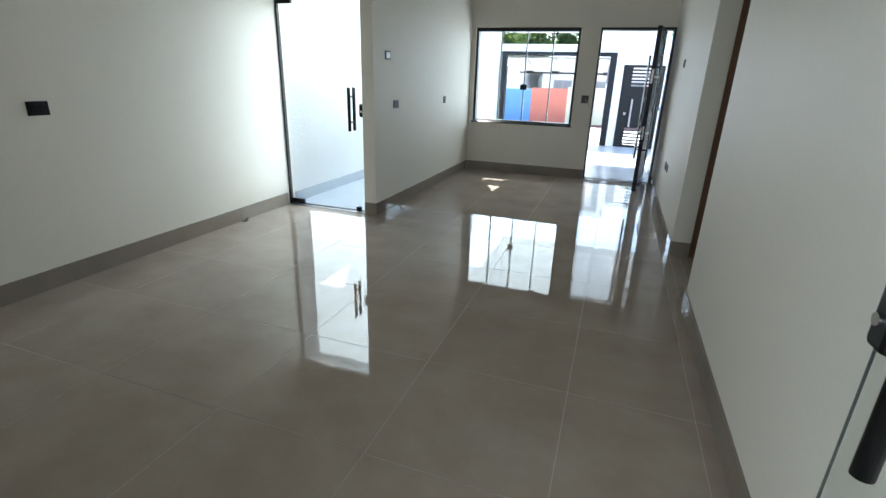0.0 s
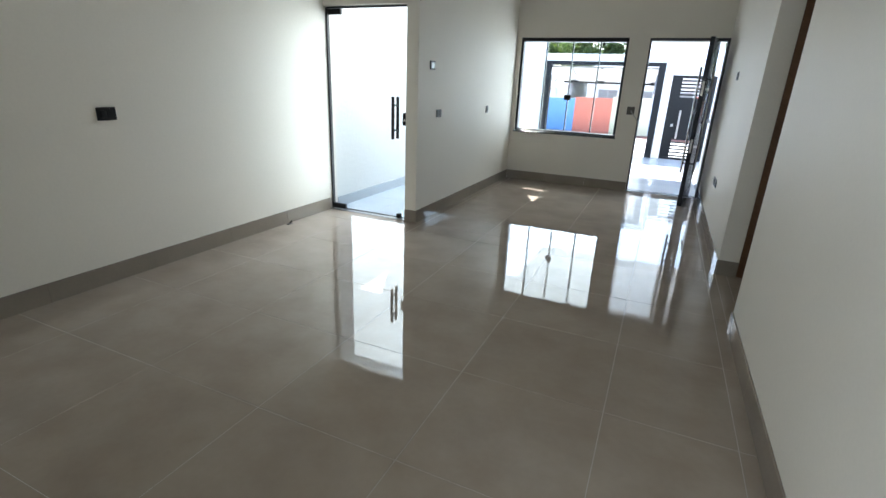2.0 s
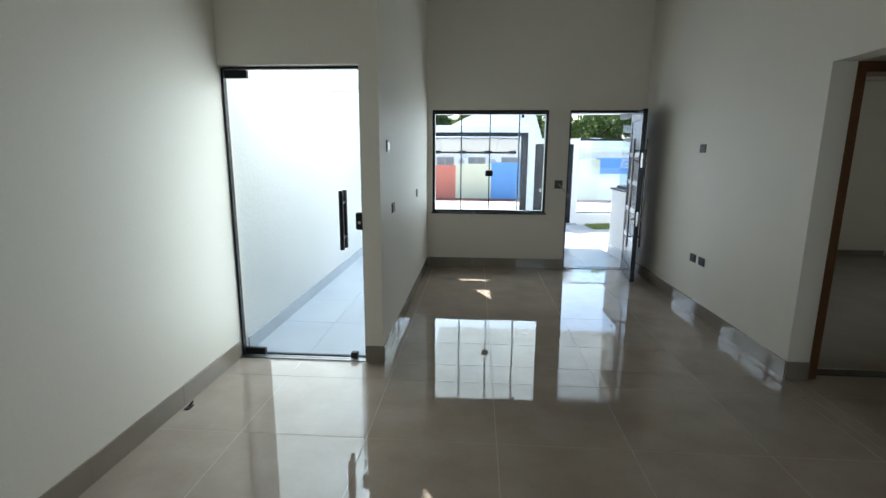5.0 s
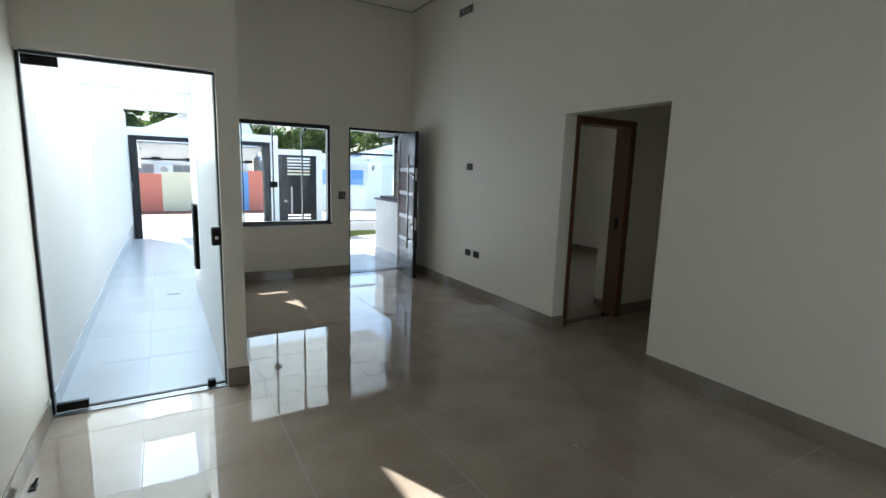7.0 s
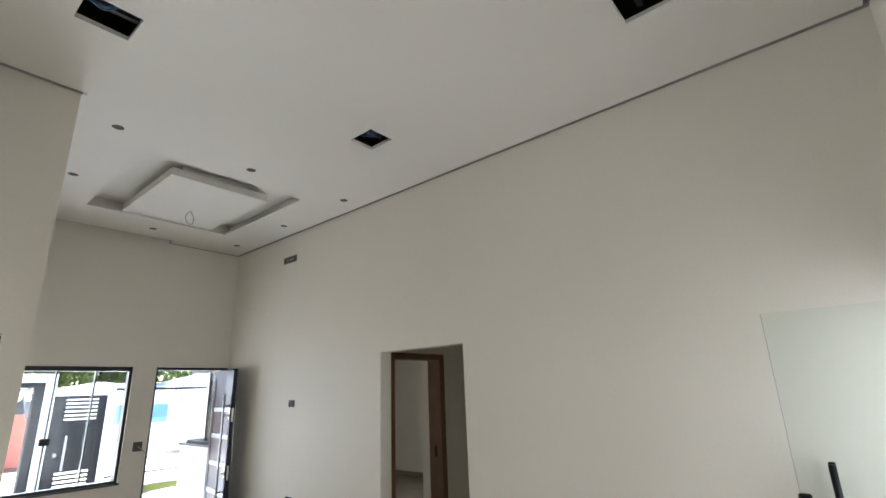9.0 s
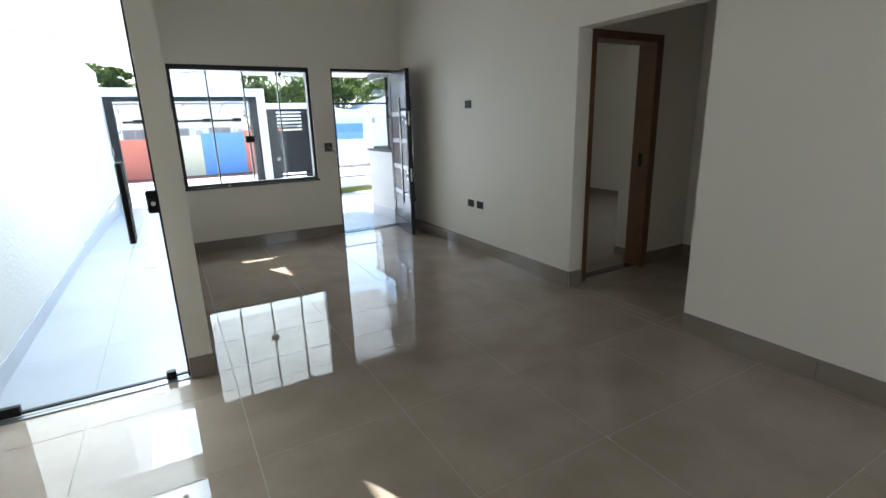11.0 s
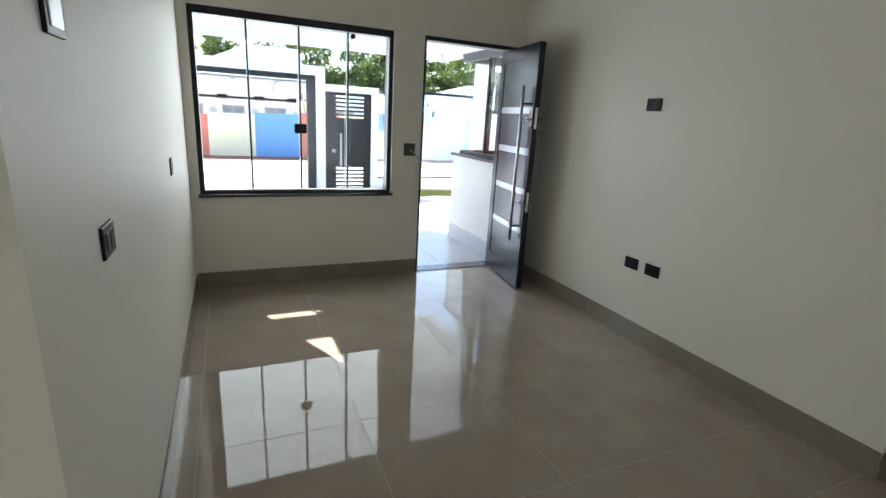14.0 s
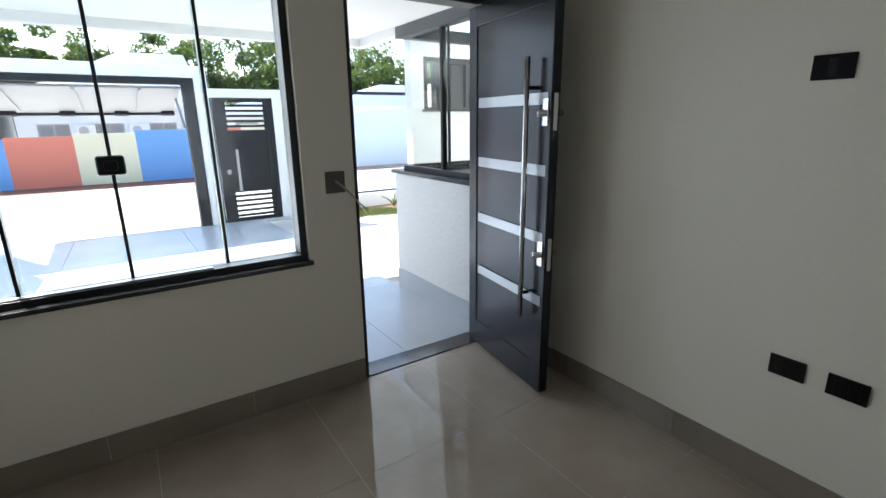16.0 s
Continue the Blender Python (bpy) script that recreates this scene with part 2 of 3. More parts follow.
# ---- plan ----
XL, XP0, XP1 = -3.98, -3.0, -2.868        # left wall, the partition's two faces; the right wall is x = 0
YR, YG = -7.62, -3.265                    # rear wall, the plane of the side door
ZC, ZT = 3.85, 4.25                       # plaster ceiling, slab
WIN = (-2.80, -1.25, 0.77, 2.14)
WIN2 = (-2.65, -1.85, 0.9, 2.1)
DOOR = (-0.978, -0.004, -0.3, 2.135)
HALL = (-4.40, -3.30, -0.3, 2.12)
BACK = (-1.01, -0.05, -0.3, 2.12)


def ground_z(y):
    return -0.03 - 0.04 * max(0.0, y - 0.6)


# ---- structure ----
structure("wall_front", cells([XP0, 1.15], [-0.3, ZT], [WIN, DOOR], 0.0, 0.15, "y"), PAINT, "off-white painted front wall with a window and a door", "wall")
structure("wall_right", cells([YR - 0.15, 0.0], [-0.3, ZT], [HALL], 0.0, 0.15, "x"), PAINT, "off-white painted long wall with an open passage", "wall")
structure("wall_partition", box(XP0, XP1, YG, 0.0, -0.3, ZT), PAINT, "off-white painted partition wall beside the side passage", "wall")
structure("wall_side", cells([XL, XP0], [-0.3, ZT], [(XL, XP0, -0.3, 2.13)], YG, YG + 0.14, "y"), PAINT, "off-white wall above the glass side door", "wall")
structure("wall_left", box(XL - 0.15, XL, YR - 0.15, YG + 0.14, -0.3, ZT), PAINT, "pale painted left wall of the living room", "wall")
structure("wall_rear", cells([XL, 0.0], [-0.3, ZT], [BACK], YR - 0.15, YR, "y"), PAINT, "off-white painted rear wall with a glass door opening", "wall")
TRAY = (-2.245, -0.65, -2.66, -0.89)
HOLES = [(-1.12, -0.875, -4.395, -4.125), (-1.125, -0.86, -6.74, -6.46), (-3.11, -2.835, -4.355, -4.10)]
G = 0.03
ceil_bm = cells([XP1 + G, -G], [YG, -G], [(-2.87, -1.03, -0.16, -G), TRAY], ZC, ZC + 0.03, "z")
_low = cells([XL + G, -G], [YR + G, YG - G], HOLES, ZC, ZC + 0.03, "z")
_tmp = mesh_of("tmp", _low, CEILP)
ceil_bm.from_mesh(_tmp)
add_box(ceil_bm, XP1 + G, -G, YG - G, YG, ZC, ZC + 0.03)
structure("ceiling", ceil_bm, CEILP, "white plasterboard ceiling with a recessed tray and cut-outs", "ceiling")
# grey strips on the wall tops put the gap's shade into colour
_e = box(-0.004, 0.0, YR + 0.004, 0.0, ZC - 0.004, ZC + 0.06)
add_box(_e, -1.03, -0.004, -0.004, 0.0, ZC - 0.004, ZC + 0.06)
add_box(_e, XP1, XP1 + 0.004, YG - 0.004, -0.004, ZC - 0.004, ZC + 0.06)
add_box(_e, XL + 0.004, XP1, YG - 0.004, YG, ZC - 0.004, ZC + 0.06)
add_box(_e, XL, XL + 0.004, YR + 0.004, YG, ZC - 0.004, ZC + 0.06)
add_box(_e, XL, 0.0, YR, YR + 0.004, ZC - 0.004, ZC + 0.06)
structure("ceiling_shadow_gap", _e, GAPSHADE, "grey strip painting in the shade of the gap round the ceiling", "trim")
structure("ceiling_slab", add_box(box(XP0, 4.6, YG + 0.14, 0.15, ZT, ZT + 0.2), XL - 0.15, 4.6, YR - 0.15, YG + 0.14, ZT, ZT + 0.2), DARK, "dark slab above the plasterboard ceiling", "ceiling")
_t = cells([TRAY[0] - 0.12, TRAY[1] + 0.12], [TRAY[2] - 0.12, TRAY[3] + 0.12], [], ZC + 0.16, ZC + 0.18, "z")
for q in ((TRAY[0] - 0.12, TRAY[0] - 0.10, TRAY[2] - 0.12, TRAY[3] + 0.12), (TRAY[1] + 0.10, TRAY[1] + 0.12, TRAY[2] - 0.12, TRAY[3] + 0.12),
          (TRAY[0] - 0.10, TRAY[1] + 0.10, TRAY[2] - 0.12, TRAY[2] - 0.10), (TRAY[0] - 0.10, TRAY[1] + 0.10, TRAY[3] + 0.10, TRAY[3] + 0.12)):
    add_box(_t, *q, ZC + 0.03, ZC + 0.16)
structure("ceiling_tray", _t, CEILP, "white recessed ceiling tray with an indirect light cove", "ceiling")
_p = box(-1.93, -0.92, -2.42, -1.05, ZC - 0.03, ZC + 0.05, 0.003)
add_box(_p, -1.78, -1.07, -2.26, -1.2, ZC + 0.05, ZC + 0.16)
structure("ceiling_panel", _p, CEILP, "white floating plasterboard panel inside the tray", "ceiling")
_s = box(XP1, -1.03, -0.19, -0.17, ZC + 0.03, ZT)
structure("curtain_slot", _s, CEILP, "white side of the curtain slot above the window", "ceiling")

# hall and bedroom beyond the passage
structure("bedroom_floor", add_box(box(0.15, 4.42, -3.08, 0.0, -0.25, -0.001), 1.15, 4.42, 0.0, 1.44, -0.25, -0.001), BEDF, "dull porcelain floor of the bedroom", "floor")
structure("wall_hall", cells([0.15, 1.65], [-0.003, 2.7], [(0.18, 0.99, -0.003, 2.10)], -3.26, -3.12, "y"), PAINT, "off-white hall wall with a bedroom door", "wall")
structure("wall_hall_end", box(1.65, 1.80, -4.55, -2.72, -0.003, 2.7), PAINT, "off-white end wall of the hall", "wall")
structure("wall_hall_back", box(0.15, 1.65, -4.60, -4.45, -0.003, 2.7), PAINT, "off-white back wall of the hall", "wall")
structure("wall_stub", box(1.18, 1.65, -3.12, -2.78, -0.003, 2.7), PAINT, "off-white wall return inside the bedroom", "wall")
structure("wall_bedroom", cells([-2.72, 1.44], [-0.003, 2.7], [WIN2], 4.42, 4.57, "x"), PAINT, "off-white bedroom wall", "wall")
structure("wall_bedroom_back", box(1.80, 4.57, -2.87, -2.72, -0.003, 2.7), PAINT, "off-white back wall of the bedroom", "wall")
structure("wall_bedroom_porch", box(1.15, 1.30, 0.15, 1.44, -0.3, 2.7), PAINT, "off-white bedroom wall towards the porch", "wall")
structure("wall_bedroom_front", box(1.15, 4.57, 1.44, 1.56, -0.003, 2.7), PAINT, "off-white front wall of the bedroom", "wall")
structure("ceiling_hall", add_box(box(0.15, 4.57, -4.6, 0.0, 2.7, 2.8), 1.15, 4.57, 0.0, 1.56, 2.7, 2.8), CEILP, "white hall and bedroom ceiling", "ceiling")

# outside walls
structure("wall_boundary", add_box(box(XL - 0.15, XL, YG + 0.14, 1.20, -0.6, 4.06), XL - 0.15, XL, 1.20, 6.66, -0.6, 2.66), PLASTER, "white rough-textured boundary wall of the side passage", "wall")
structure("wall_partition_outside", box(XP0 - 0.012, XP0, YG + 0.14, 0.15, -0.1, ZT), PLASTER, "white rough-textured outer face of the partition", "wall")
structure("patio_wall", box(-5.5, 2.0, -11.2, -11.0, -0.3, 2.4), WHITE, "white painted wall of the rear patio", "wall")
# unseen slab and side wall, added to dim the light on the rear jamb
structure("patio_roof", box(-5.5, 2.0, -11.2, YR - 0.15, 2.6, 2.75), WHITE, "unseen white slab added to keep sky light off the rear door", "roof")
structure("patio_side_wall", box(2.0, 2.15, -11.2, YR - 0.15, -0.3, 2.6), WHITE, "unseen white wall added to cut side light at the rear door", "wall")
structure("patio_floor", box(-5.5, 2.0, -11.0, YR - 0.15, -0.25, -0.02), PORCHT, "pale tiled rear patio floor", "floor")


# porch roof, its fascia, and the beam across the side passage
structure("porch_roof", box(-3.0, 0.90, 0.15, 3.95, 2.52, 2.78), SOFFIT, "white porch roof slab with a plain soffit", "roof")
structure("porch_fascia", add_box(box(-3.0, 1.02, 3.95, 4.08, 2.42, 2.95), 0.90, 1.02, 0.15, 3.95, 2.42, 2.95), SOFFIT, "white fascia beam along the porch roof", "roof")
structure("passage_beam", add_box(box(XL, -3.0, 1.08, 1.20, 2.25, 2.57), -3.0, -2.86, 1.08, 1.20, 2.25, 2.518), SOFFIT, "white beam across the side passage", "beam")
structure("passage_beam_rear", box(XL, -3.012, -0.66, -0.54, 2.30, 2.60), SOFFIT, "white beam across the side passage near the house", "beam")

# ---- ground ----
_g = bmesh.new()
YS = [-60, 0.6, 7.2, 20.5, 60, 140, 900]
XS = [-700, -60, -4.2, 3.6, 60, 700]
_v = [[_g.verts.new((x, y, ground_z(min(y, 22)) - (0.4 if y < 0 else 0.02))) for x in XS] for y in YS]
for j in range(len(YS) - 1):
    for i in range(len(XS) - 1):
        _g.faces.new([_v[j][i], _v[j][i + 1], _v[j + 1][i + 1], _v[j + 1][i]])
structure("ground", _g, STREET, "pale concrete ground and street sloping gently down", "ground")
_b = bmesh.new()
for (x, y) in ((1.2, 5.9), (3.4, 5.9), (3.4, 7.0), (1.2, 7.0)):
    _b.verts.new((x, y, ground_z(y) + 0.012))
_b.faces.new(_b.verts[:])
_ret = bmesh.ops.extrude_face_region(_b, geom=_b.faces[:])
for v in [g for g in _ret["geom"] if isinstance(g, bmesh.types.BMVert)]:
    v.co.z -= 0.05
bmesh.ops.recalc_face_normals(_b, faces=_b.faces)
structure("soil_bed", _b, EARTH, "sandy soil strip before the glass fence", "ground")


# ---- front window ----
def front_window():
    x0, x1, z0, z1 = WIN
    w = thing("window_1", "black aluminium window with four clear glass panes", "window", (0, 0, 0), kind="structure")
    fr = part("window_frame", box(x0, x0 + 0.035, 0.03, 0.13, z0, z1, 0.002), BLACK, w)
    add = lambda *a: part("window_frame", box(*a, 0.002), BLACK, w)
    add(x1 - 0.035, x1, 0.03, 0.13, z0, z1)
    add(x0 + 0.035, x1 - 0.035, 0.03, 0.13, z1 - 0.055, z1)
    add(x0 + 0.035, x1 - 0.035, 0.03, 0.13, z0, z0 + 0.03)
    part("lower_rail", box(x0 + 0.06, x1 - 0.45, 0.045, 0.075, z0 + 0.03, z0 + 0.036), ALU, w, "bare grey aluminium guide rail")
    part("window_sill", box(x0 - 0.012, x1 + 0.012, -0.025, 0.03, z0 - 0.018, z0 + 0.004, 0.003), STONE, w, "thin black stone sill")
    xs = [x0 + 0.035, -2.41, -2.022, -1.63, x1 - 0.035]
    for i in range(4):
        y = 0.095 if i in (0, 3) else 0.07
        p = part("pane", box(xs[i] - (0.02 if i else 0), xs[i + 1] + (0.02 if i < 3 else 0), y, y + 0.008, z0 + 0.03, z1 - 0.03), GLASS, w)
        p.visible_shadow = False
    for x in xs[1:4]:
        part("pane_profile", box(x - 0.007, x + 0.007, 0.062, 0.108, z0 + 0.04, z1 - 0.045, 0.001), BLACK, w)
    lk = part("latch", box(-2.075, -1.972, 0.035, 0.062, 1.265, 1.345, 0.012), PLASTIC, w, "black plastic window latch")
    part("latch_knob", box(-2.05, -2.0, 0.022, 0.036, 1.285, 1.325, 0.005), PLASTIC, lk)
    st = bmesh.new()
    add_tube(st, (-1.588, 0.060, 2.061), (-1.588, 0.11, 2.061), 0.02, seg=20)
    part("glass_stop", st, PLASTIC, w, "round black glass stop")


front_window()


# ---- front door ----
def front_door():
    x0, x1, z0, z1 = DOOR
    f = thing("door_1", "black aluminium front door frame with a dark threshold", "door frame", kind="structure")
    part("frame", box(x0, x0 + 0.022, 0.005, 0.13, 0, z1, 0.002), BLACK, f)
    part("frame", box(x1 - 0.03, x1, 0.005, 0.13, 0, z1, 0.002), BLACK, f)
    part("frame", box(x0 + 0.022, x1 - 0.03, 0.005, 0.13, z1 - 0.035, z1, 0.002), BLACK, f)
    part("threshold", box(x0 + 0.022, x1 - 0.03, 0.0, 0.15, -0.25, 0.006, 0.002), STONE, f, "dark granite threshold")
    L, H = 0.80, 2.075
    d = thing("front_door", "dark graphite metal front door standing open, steel inlays", "door", (-0.115, 0.072, 0.012), turn=261.6)
    T = 0.04
    part("leaf", box(0, L, -T, 0, 0, H, 0.003), DOORP, d)
    # the outside face looks to the local -y
    for sgn, y0, y1 in ((-1, -T - 0.006, -T), (1, 0.0, 0.006)):
        part("border", box(0.0, 0.09, y0, y1, 0.0, H, 0.002), DOORP, d)
        part("border", box(L - 0.09, L, y0, y1, 0.0, H, 0.002), DOORP, d)
        part("border", box(0.09, L - 0.09, y0, y1, H - 0.11, H, 0.002), DOORP, d)
        part("border", box(0.09, L - 0.09, y0, y1, 0.0, 0.16, 0.002), DOORP, d)
    for z in (0.50, 0.84, 1.18, 1.52):
        part("steel_inlay", box(0.12, L - 0.02, -T - 0.009, -T - 0.004, z, z + 0.055, 0.001), ALU, d, "brushed steel inlay strip")
    for y in (-T - 0.055, 0.055):
        h = part("pull_handle", tube((L - 0.13, y, 0.42), (L - 0.13, y, 1.74), 0.0135, seg=16), STEEL, d, "long stainless steel pull handle", True)
        s = 1 if y > 0 else -1
        for z in (0.55, 1.60):
            part("handle_post", tube((L - 0.13, y, z), (L - 0.13, 0.0 if y > 0 else -T, z), 0.010), PLASTIC, h)
    for z in (0.72, 1.42):
        lk = part("lock", box(L - 0.06, L - 0.015, -T - 0.012, -T, z, z + 0.13, 0.003), STEEL, d, "steel lock plate")
        part("lock_edge", box(L, L + 0.004, -T + 0.008, -0.008, z - 0.02, z + 0.15), STEEL, lk)
        part("knob", tube((L - 0.04, -T - 0.05, z + 0.06), (L - 0.04, 0.05, z + 0.06), 0.016, seg=16), STEEL, lk, "", True)
    for z0, z1 in ((-0.006, 0.0), (H, H + 0.012)):
        part("pivot", tube((0.075, -T / 2, z0), (0.075, -T / 2, z1), 0.014), STEEL, d, "steel pivot pin")


front_door()


# ---- frameless glass doors ----
def glass_door(name, label, width, height, at, turn, handle_x, hang):
    d = thing(name, label, "glass door", at, turn=turn)
    g = part("pane", box(0.0, width, -0.005, 0.005, 0.012, height, 0.001), GLASS, d)
    g.visible_shadow = False
    part("pane_edge", box(width, width + 0.0015, -0.0025, 0.0025, 0.014, height - 0.002) if hang == 0 else box(-0.0015, 0, -0.0025, 0.0025, 0.014, height - 0.002), EDGE, d, "grey-green polished glass edge")
    for z0, z1 in ((0.012, 0.065), (height - 0.053, height)):
        part("pivot_clamp", box(0.005 if hang == 0 else width - 0.165, 0.165 if hang == 0 else width - 0.005, -0.017, 0.017, z0, z1, 0.003), PLASTIC, d, "black pivot clamp")
    e = width + 0.012 if hang == 0 else -0.012
    s = -1 if hang == 0 else 1
    lk = part("lock", box(min(e, e + s * 0.062), max(e, e + s * 0.062), -0.018, 0.018, 1.0, 1.127, 0.012), PLASTIC, d, "black square lock")
    part("lock_cylinder", tube((e + s * 0.03, -0.026, 1.055), (e + s * 0.03, 0.026, 1.055), 0.012), STEEL, lk)
    for y in (-0.05, 0.05):
        h = part("pull_handle", tube((handle_x, y, 0.857), (handle_x, y, 1.282), 0.0165, seg=18), PLASTIC, d, "matt black tubular pull handle", True)
        for z in (0.945, 1.195):
            part("handle_post", tube((handle_x, y, z), (handle_x, 0, z), 0.011), PLASTIC, h, "", True)
    return d


side = glass_door("side_glass_door", "clear frameless glass door, closed, black fittings", XP0 - XL - 0.03, 2.105, (XL + 0.018, YG + 0.055, 0.0), 0, XP0 - XL - 0.171, 0)
part("seal", box(-0.016, -0.001, -0.02, 0.02, 0.0, 2.12), BLACK, side, "black seal strip")
part("seal", box(XP0 - XL - 0.03, XP0 - XL - 0.02, -0.02, 0.02, 0.0, 2.12), BLACK, side)
part("seal", box(0.0, XP0 - XL - 0.03, -0.02, 0.02, 2.108, 2.125), BLACK, side)
sill = thing("door_3", "grey aluminium track under the glass side door", "threshold", kind="structure")
part("bed", box(XL, XP0, YG, YG + 0.14, -0.25, -0.004), ALU, sill)
for k in range(3):
    part("rail", box(XL + 0.004, XP0 - 0.004, YG + 0.005 + 0.04 * k, YG + 0.03 + 0.04 * k, -0.004, 0.006 if k != 1 else 0.002, 0.001), ALU if k != 2 else BLACK, sill)
for i, a in ((0, XP0 - 0.055),):
    fc = thing("floor_clip", "small black rubber door stop on the track", "door stop", (a - 0.045, YG + 0.055, 0.006))
    part("body", box(-0.025, 0.025, -0.022, 0.022, 0.0, 0.05, 0.006), PLASTIC, fc)
rear = glass_door("rear_glass_door", "clear frameless glass door standing open against the wall", 0.865, 2.09, (-0.088, -7.60, -0.008), 92.0, 0.70, 0)


# ---- switches and sockets ----
def plate(name, label, at, turn, w=0.12, h=0.08, slots=2, material=None):
    """A wall plate with the wall behind local +y."""
    s = thing(name, label, "switch", at, turn=turn, group="black wall plates")
    part("plate", box(-w / 2, w / 2, -0.008, 0.002, -h / 2, h / 2, 0.003), material or PLASTIC, s)
    for k in range(slots):
        c = (k - (slots - 1) / 2) * 0.042
        part("insert", box(c - 0.017, c + 0.017, -0.0105, -0.006, -0.024, 0.024, 0.0015), PLASTIC, s, "glossy black insert")
    return s


_h = plate("wall_socket", "glossy black socket plate high on the long wall", (0, -1.693, 1.618), -90, slots=0, material=GLOSSB)
part("socket_slot", box(-0.012, 0.012, -0.0095, -0.006, -0.026, 0.026, 0.0014), PLASTIC, _h, "matt black upright slot")
plate("wall_socket", "black wall socket plate near the skirting", (0, -1.725, 0.540), -90)
plate("wall_socket", "black wall socket plate near the skirting", (0, -1.911, 0.540), -90)
plate("wall_switch", "black light switch plate on the pale wall", (XL, -5.604, 1.147), 90, 0.125, 0.085)
plate("wall_switch", "black light switch plate on the partition", (XP1, -2.765, 1.118), 90, 0.12, 0.08)
plate("wall_switch", "black light switch plate beside the window", (XP1, -1.197, 1.121), 90, 0.085, 0.09, 1)
_c = plate("wall_switch", "black switch plate with steel and white keys", (XP1, -2.955, 1.60), 90, 0.12, 0.085, 0, PLASTIC)
part("screen", box(-0.04, 0.04, -0.0105, -0.006, -0.028, 0.028, 0.002), ALU, _c, "glossy steel panel")
part("side_key", box(0.043, 0.054, -0.0105, -0.006, -0.028, 0.028, 0.001), WHITE, _c)
jb = thing("junction_box", "open cement-filled wall box with loose cable", "junction box", (-1.085, 0, 1.165))
part("recess", box(-0.052, 0.052, -0.006, 0.004, -0.055, 0.055, 0.002), DARK, jb, "rough dark grey-brown fill")


def cable(name, pts, r, material, parent=None, label=""):
    c = bpy.data.curves.new(name, "CURVE")
    c.dimensions, c.bevel_depth, c.bevel_resolution, c.resolution_u = "3D", r, 2, 8
    sp = c.splines.new("BEZIER")
    sp.bezier_points.add(len(pts) - 1)
    for b, p in zip(sp.bezier_points, pts):
        b.co = p
        b.handle_left_type = b.handle_right_type = "AUTO"
    c.materials.append(material)
    tmp = bpy.data.objects.new(name, c)
    me = bpy.data.meshes.new_from_object(tmp)
    bpy.data.objects.remove(tmp)
    ob = new(name, me)
    if parent:
        ob.parent = parent
    if label:
        ob["label"] = label
    return ob


cable("cable", [(0.0, -0.006, 0.0), (0.03, -0.06, -0.035), (0.08, -0.075, -0.09), (0.15, -0.07, -0.16)], 0.0035, WIREW, jb, "loose grey cable")
cable("cable", [(0.0, -0.006, 0.01), (0.035, -0.05, -0.03), (0.09, -0.06, -0.10), (0.13, -0.05, -0.19)], 0.003, WIREW, jb)

# air-conditioning box high on the long wall
ac = thing("wall_recess", "small open pipe box high on the wall", "pipe box", (0, -1.48, 3.50))
part("box", cells([-0.15, 0.15], [-0.045, 0.045], [(-0.135, 0.135, -0.032, 0.032)], -0.008, 0.002, "x"), CONCR, ac)
part("back", box(-0.002, 0.003, -0.134, 0.134, -0.031, 0.031), DARK, ac)
for y in (-0.08, -0.02, 0.05):
    part("pipe_end", tube((-0.012, y, 0.0), (0.0, y + 0.01, -0.005), 0.014), WIREW, ac)

# ---- ceiling fittings ----
# downlight holes are not cut: flat discs carry their darkness as colour
for (x, y) in ((-1.42, -2.98), (-0.30, -3.0), (-2.545, -2.95), (-0.30, -1.76), (-0.31, -0.54), (-1.43, -0.53), (-2.55, -1.70)):
    s = thing("downlight_cutout", "round downlight cut-out, its dark hole painted as a flat disc", "ceiling cutout", (x, y, ZC), group="downlight cut-outs")
    bm = bmesh.new()
    bmesh.ops.create_circle(bm, cap_ends=True, segments=24, radius=0.043, matrix=Matrix.Translation((0, 0, -0.002)))
    part("opening", bm, DARK, s)
    bm = bmesh.new()
    bmesh.ops.create_circle(bm, cap_ends=False, segments=24, radius=0.050)
    r1 = bm.edges[:]
    ex = bmesh.ops.extrude_edge_only(bm, edges=r1)
    for v in ex["geom"]:
        if isinstance(v, bmesh.types.BMVert):
            v.co = Vector((v.co.x * 0.86, v.co.y * 0.86, -0.004))
    part("rim", bm, CEILP, s)
for (x0, x1, y0, y1) in HOLES:
    s = thing("ceiling_cutout", "square lamp cut-out in the plasterboard, dark void above", "ceiling cutout", ((x0 + x1) / 2, (y0 + y1) / 2, ZC + 0.10), group="square cut-outs")
    part("batten", box(-0.16, 0.16, 0.03, 0.06, -0.01, 0.03, 0.002), ALU, s, "grey metal ceiling profile")
    for k in range(3):
        random.seed(int(abs(x0) * 100 + abs(y0) * 10) + k)
        cable("cable", [(-0.16, random.uniform(-.1, .1), 0.02), (-0.05, random.uniform(-.1, .1), -0.045), (0.04, random.uniform(-.1, .1), -0.02), (0.16, random.uniform(-.1, .1), 0.03)],
              0.005, WIREB, s, "blue cable")
wl = thing("ceiling_wire", "loop of grey cable hanging from the ceiling panel", "cable", (-1.39, -1.55, ZC - 0.03))
cable("loop", [(0, 0, 0), (0.05, 0.02, -0.07), (0.02, 0.0, -0.16), (-0.04, -0.01, -0.12), (-0.02, 0.01, -0.03), (0.01, 0, 0)], 0.004, WIREW, wl)

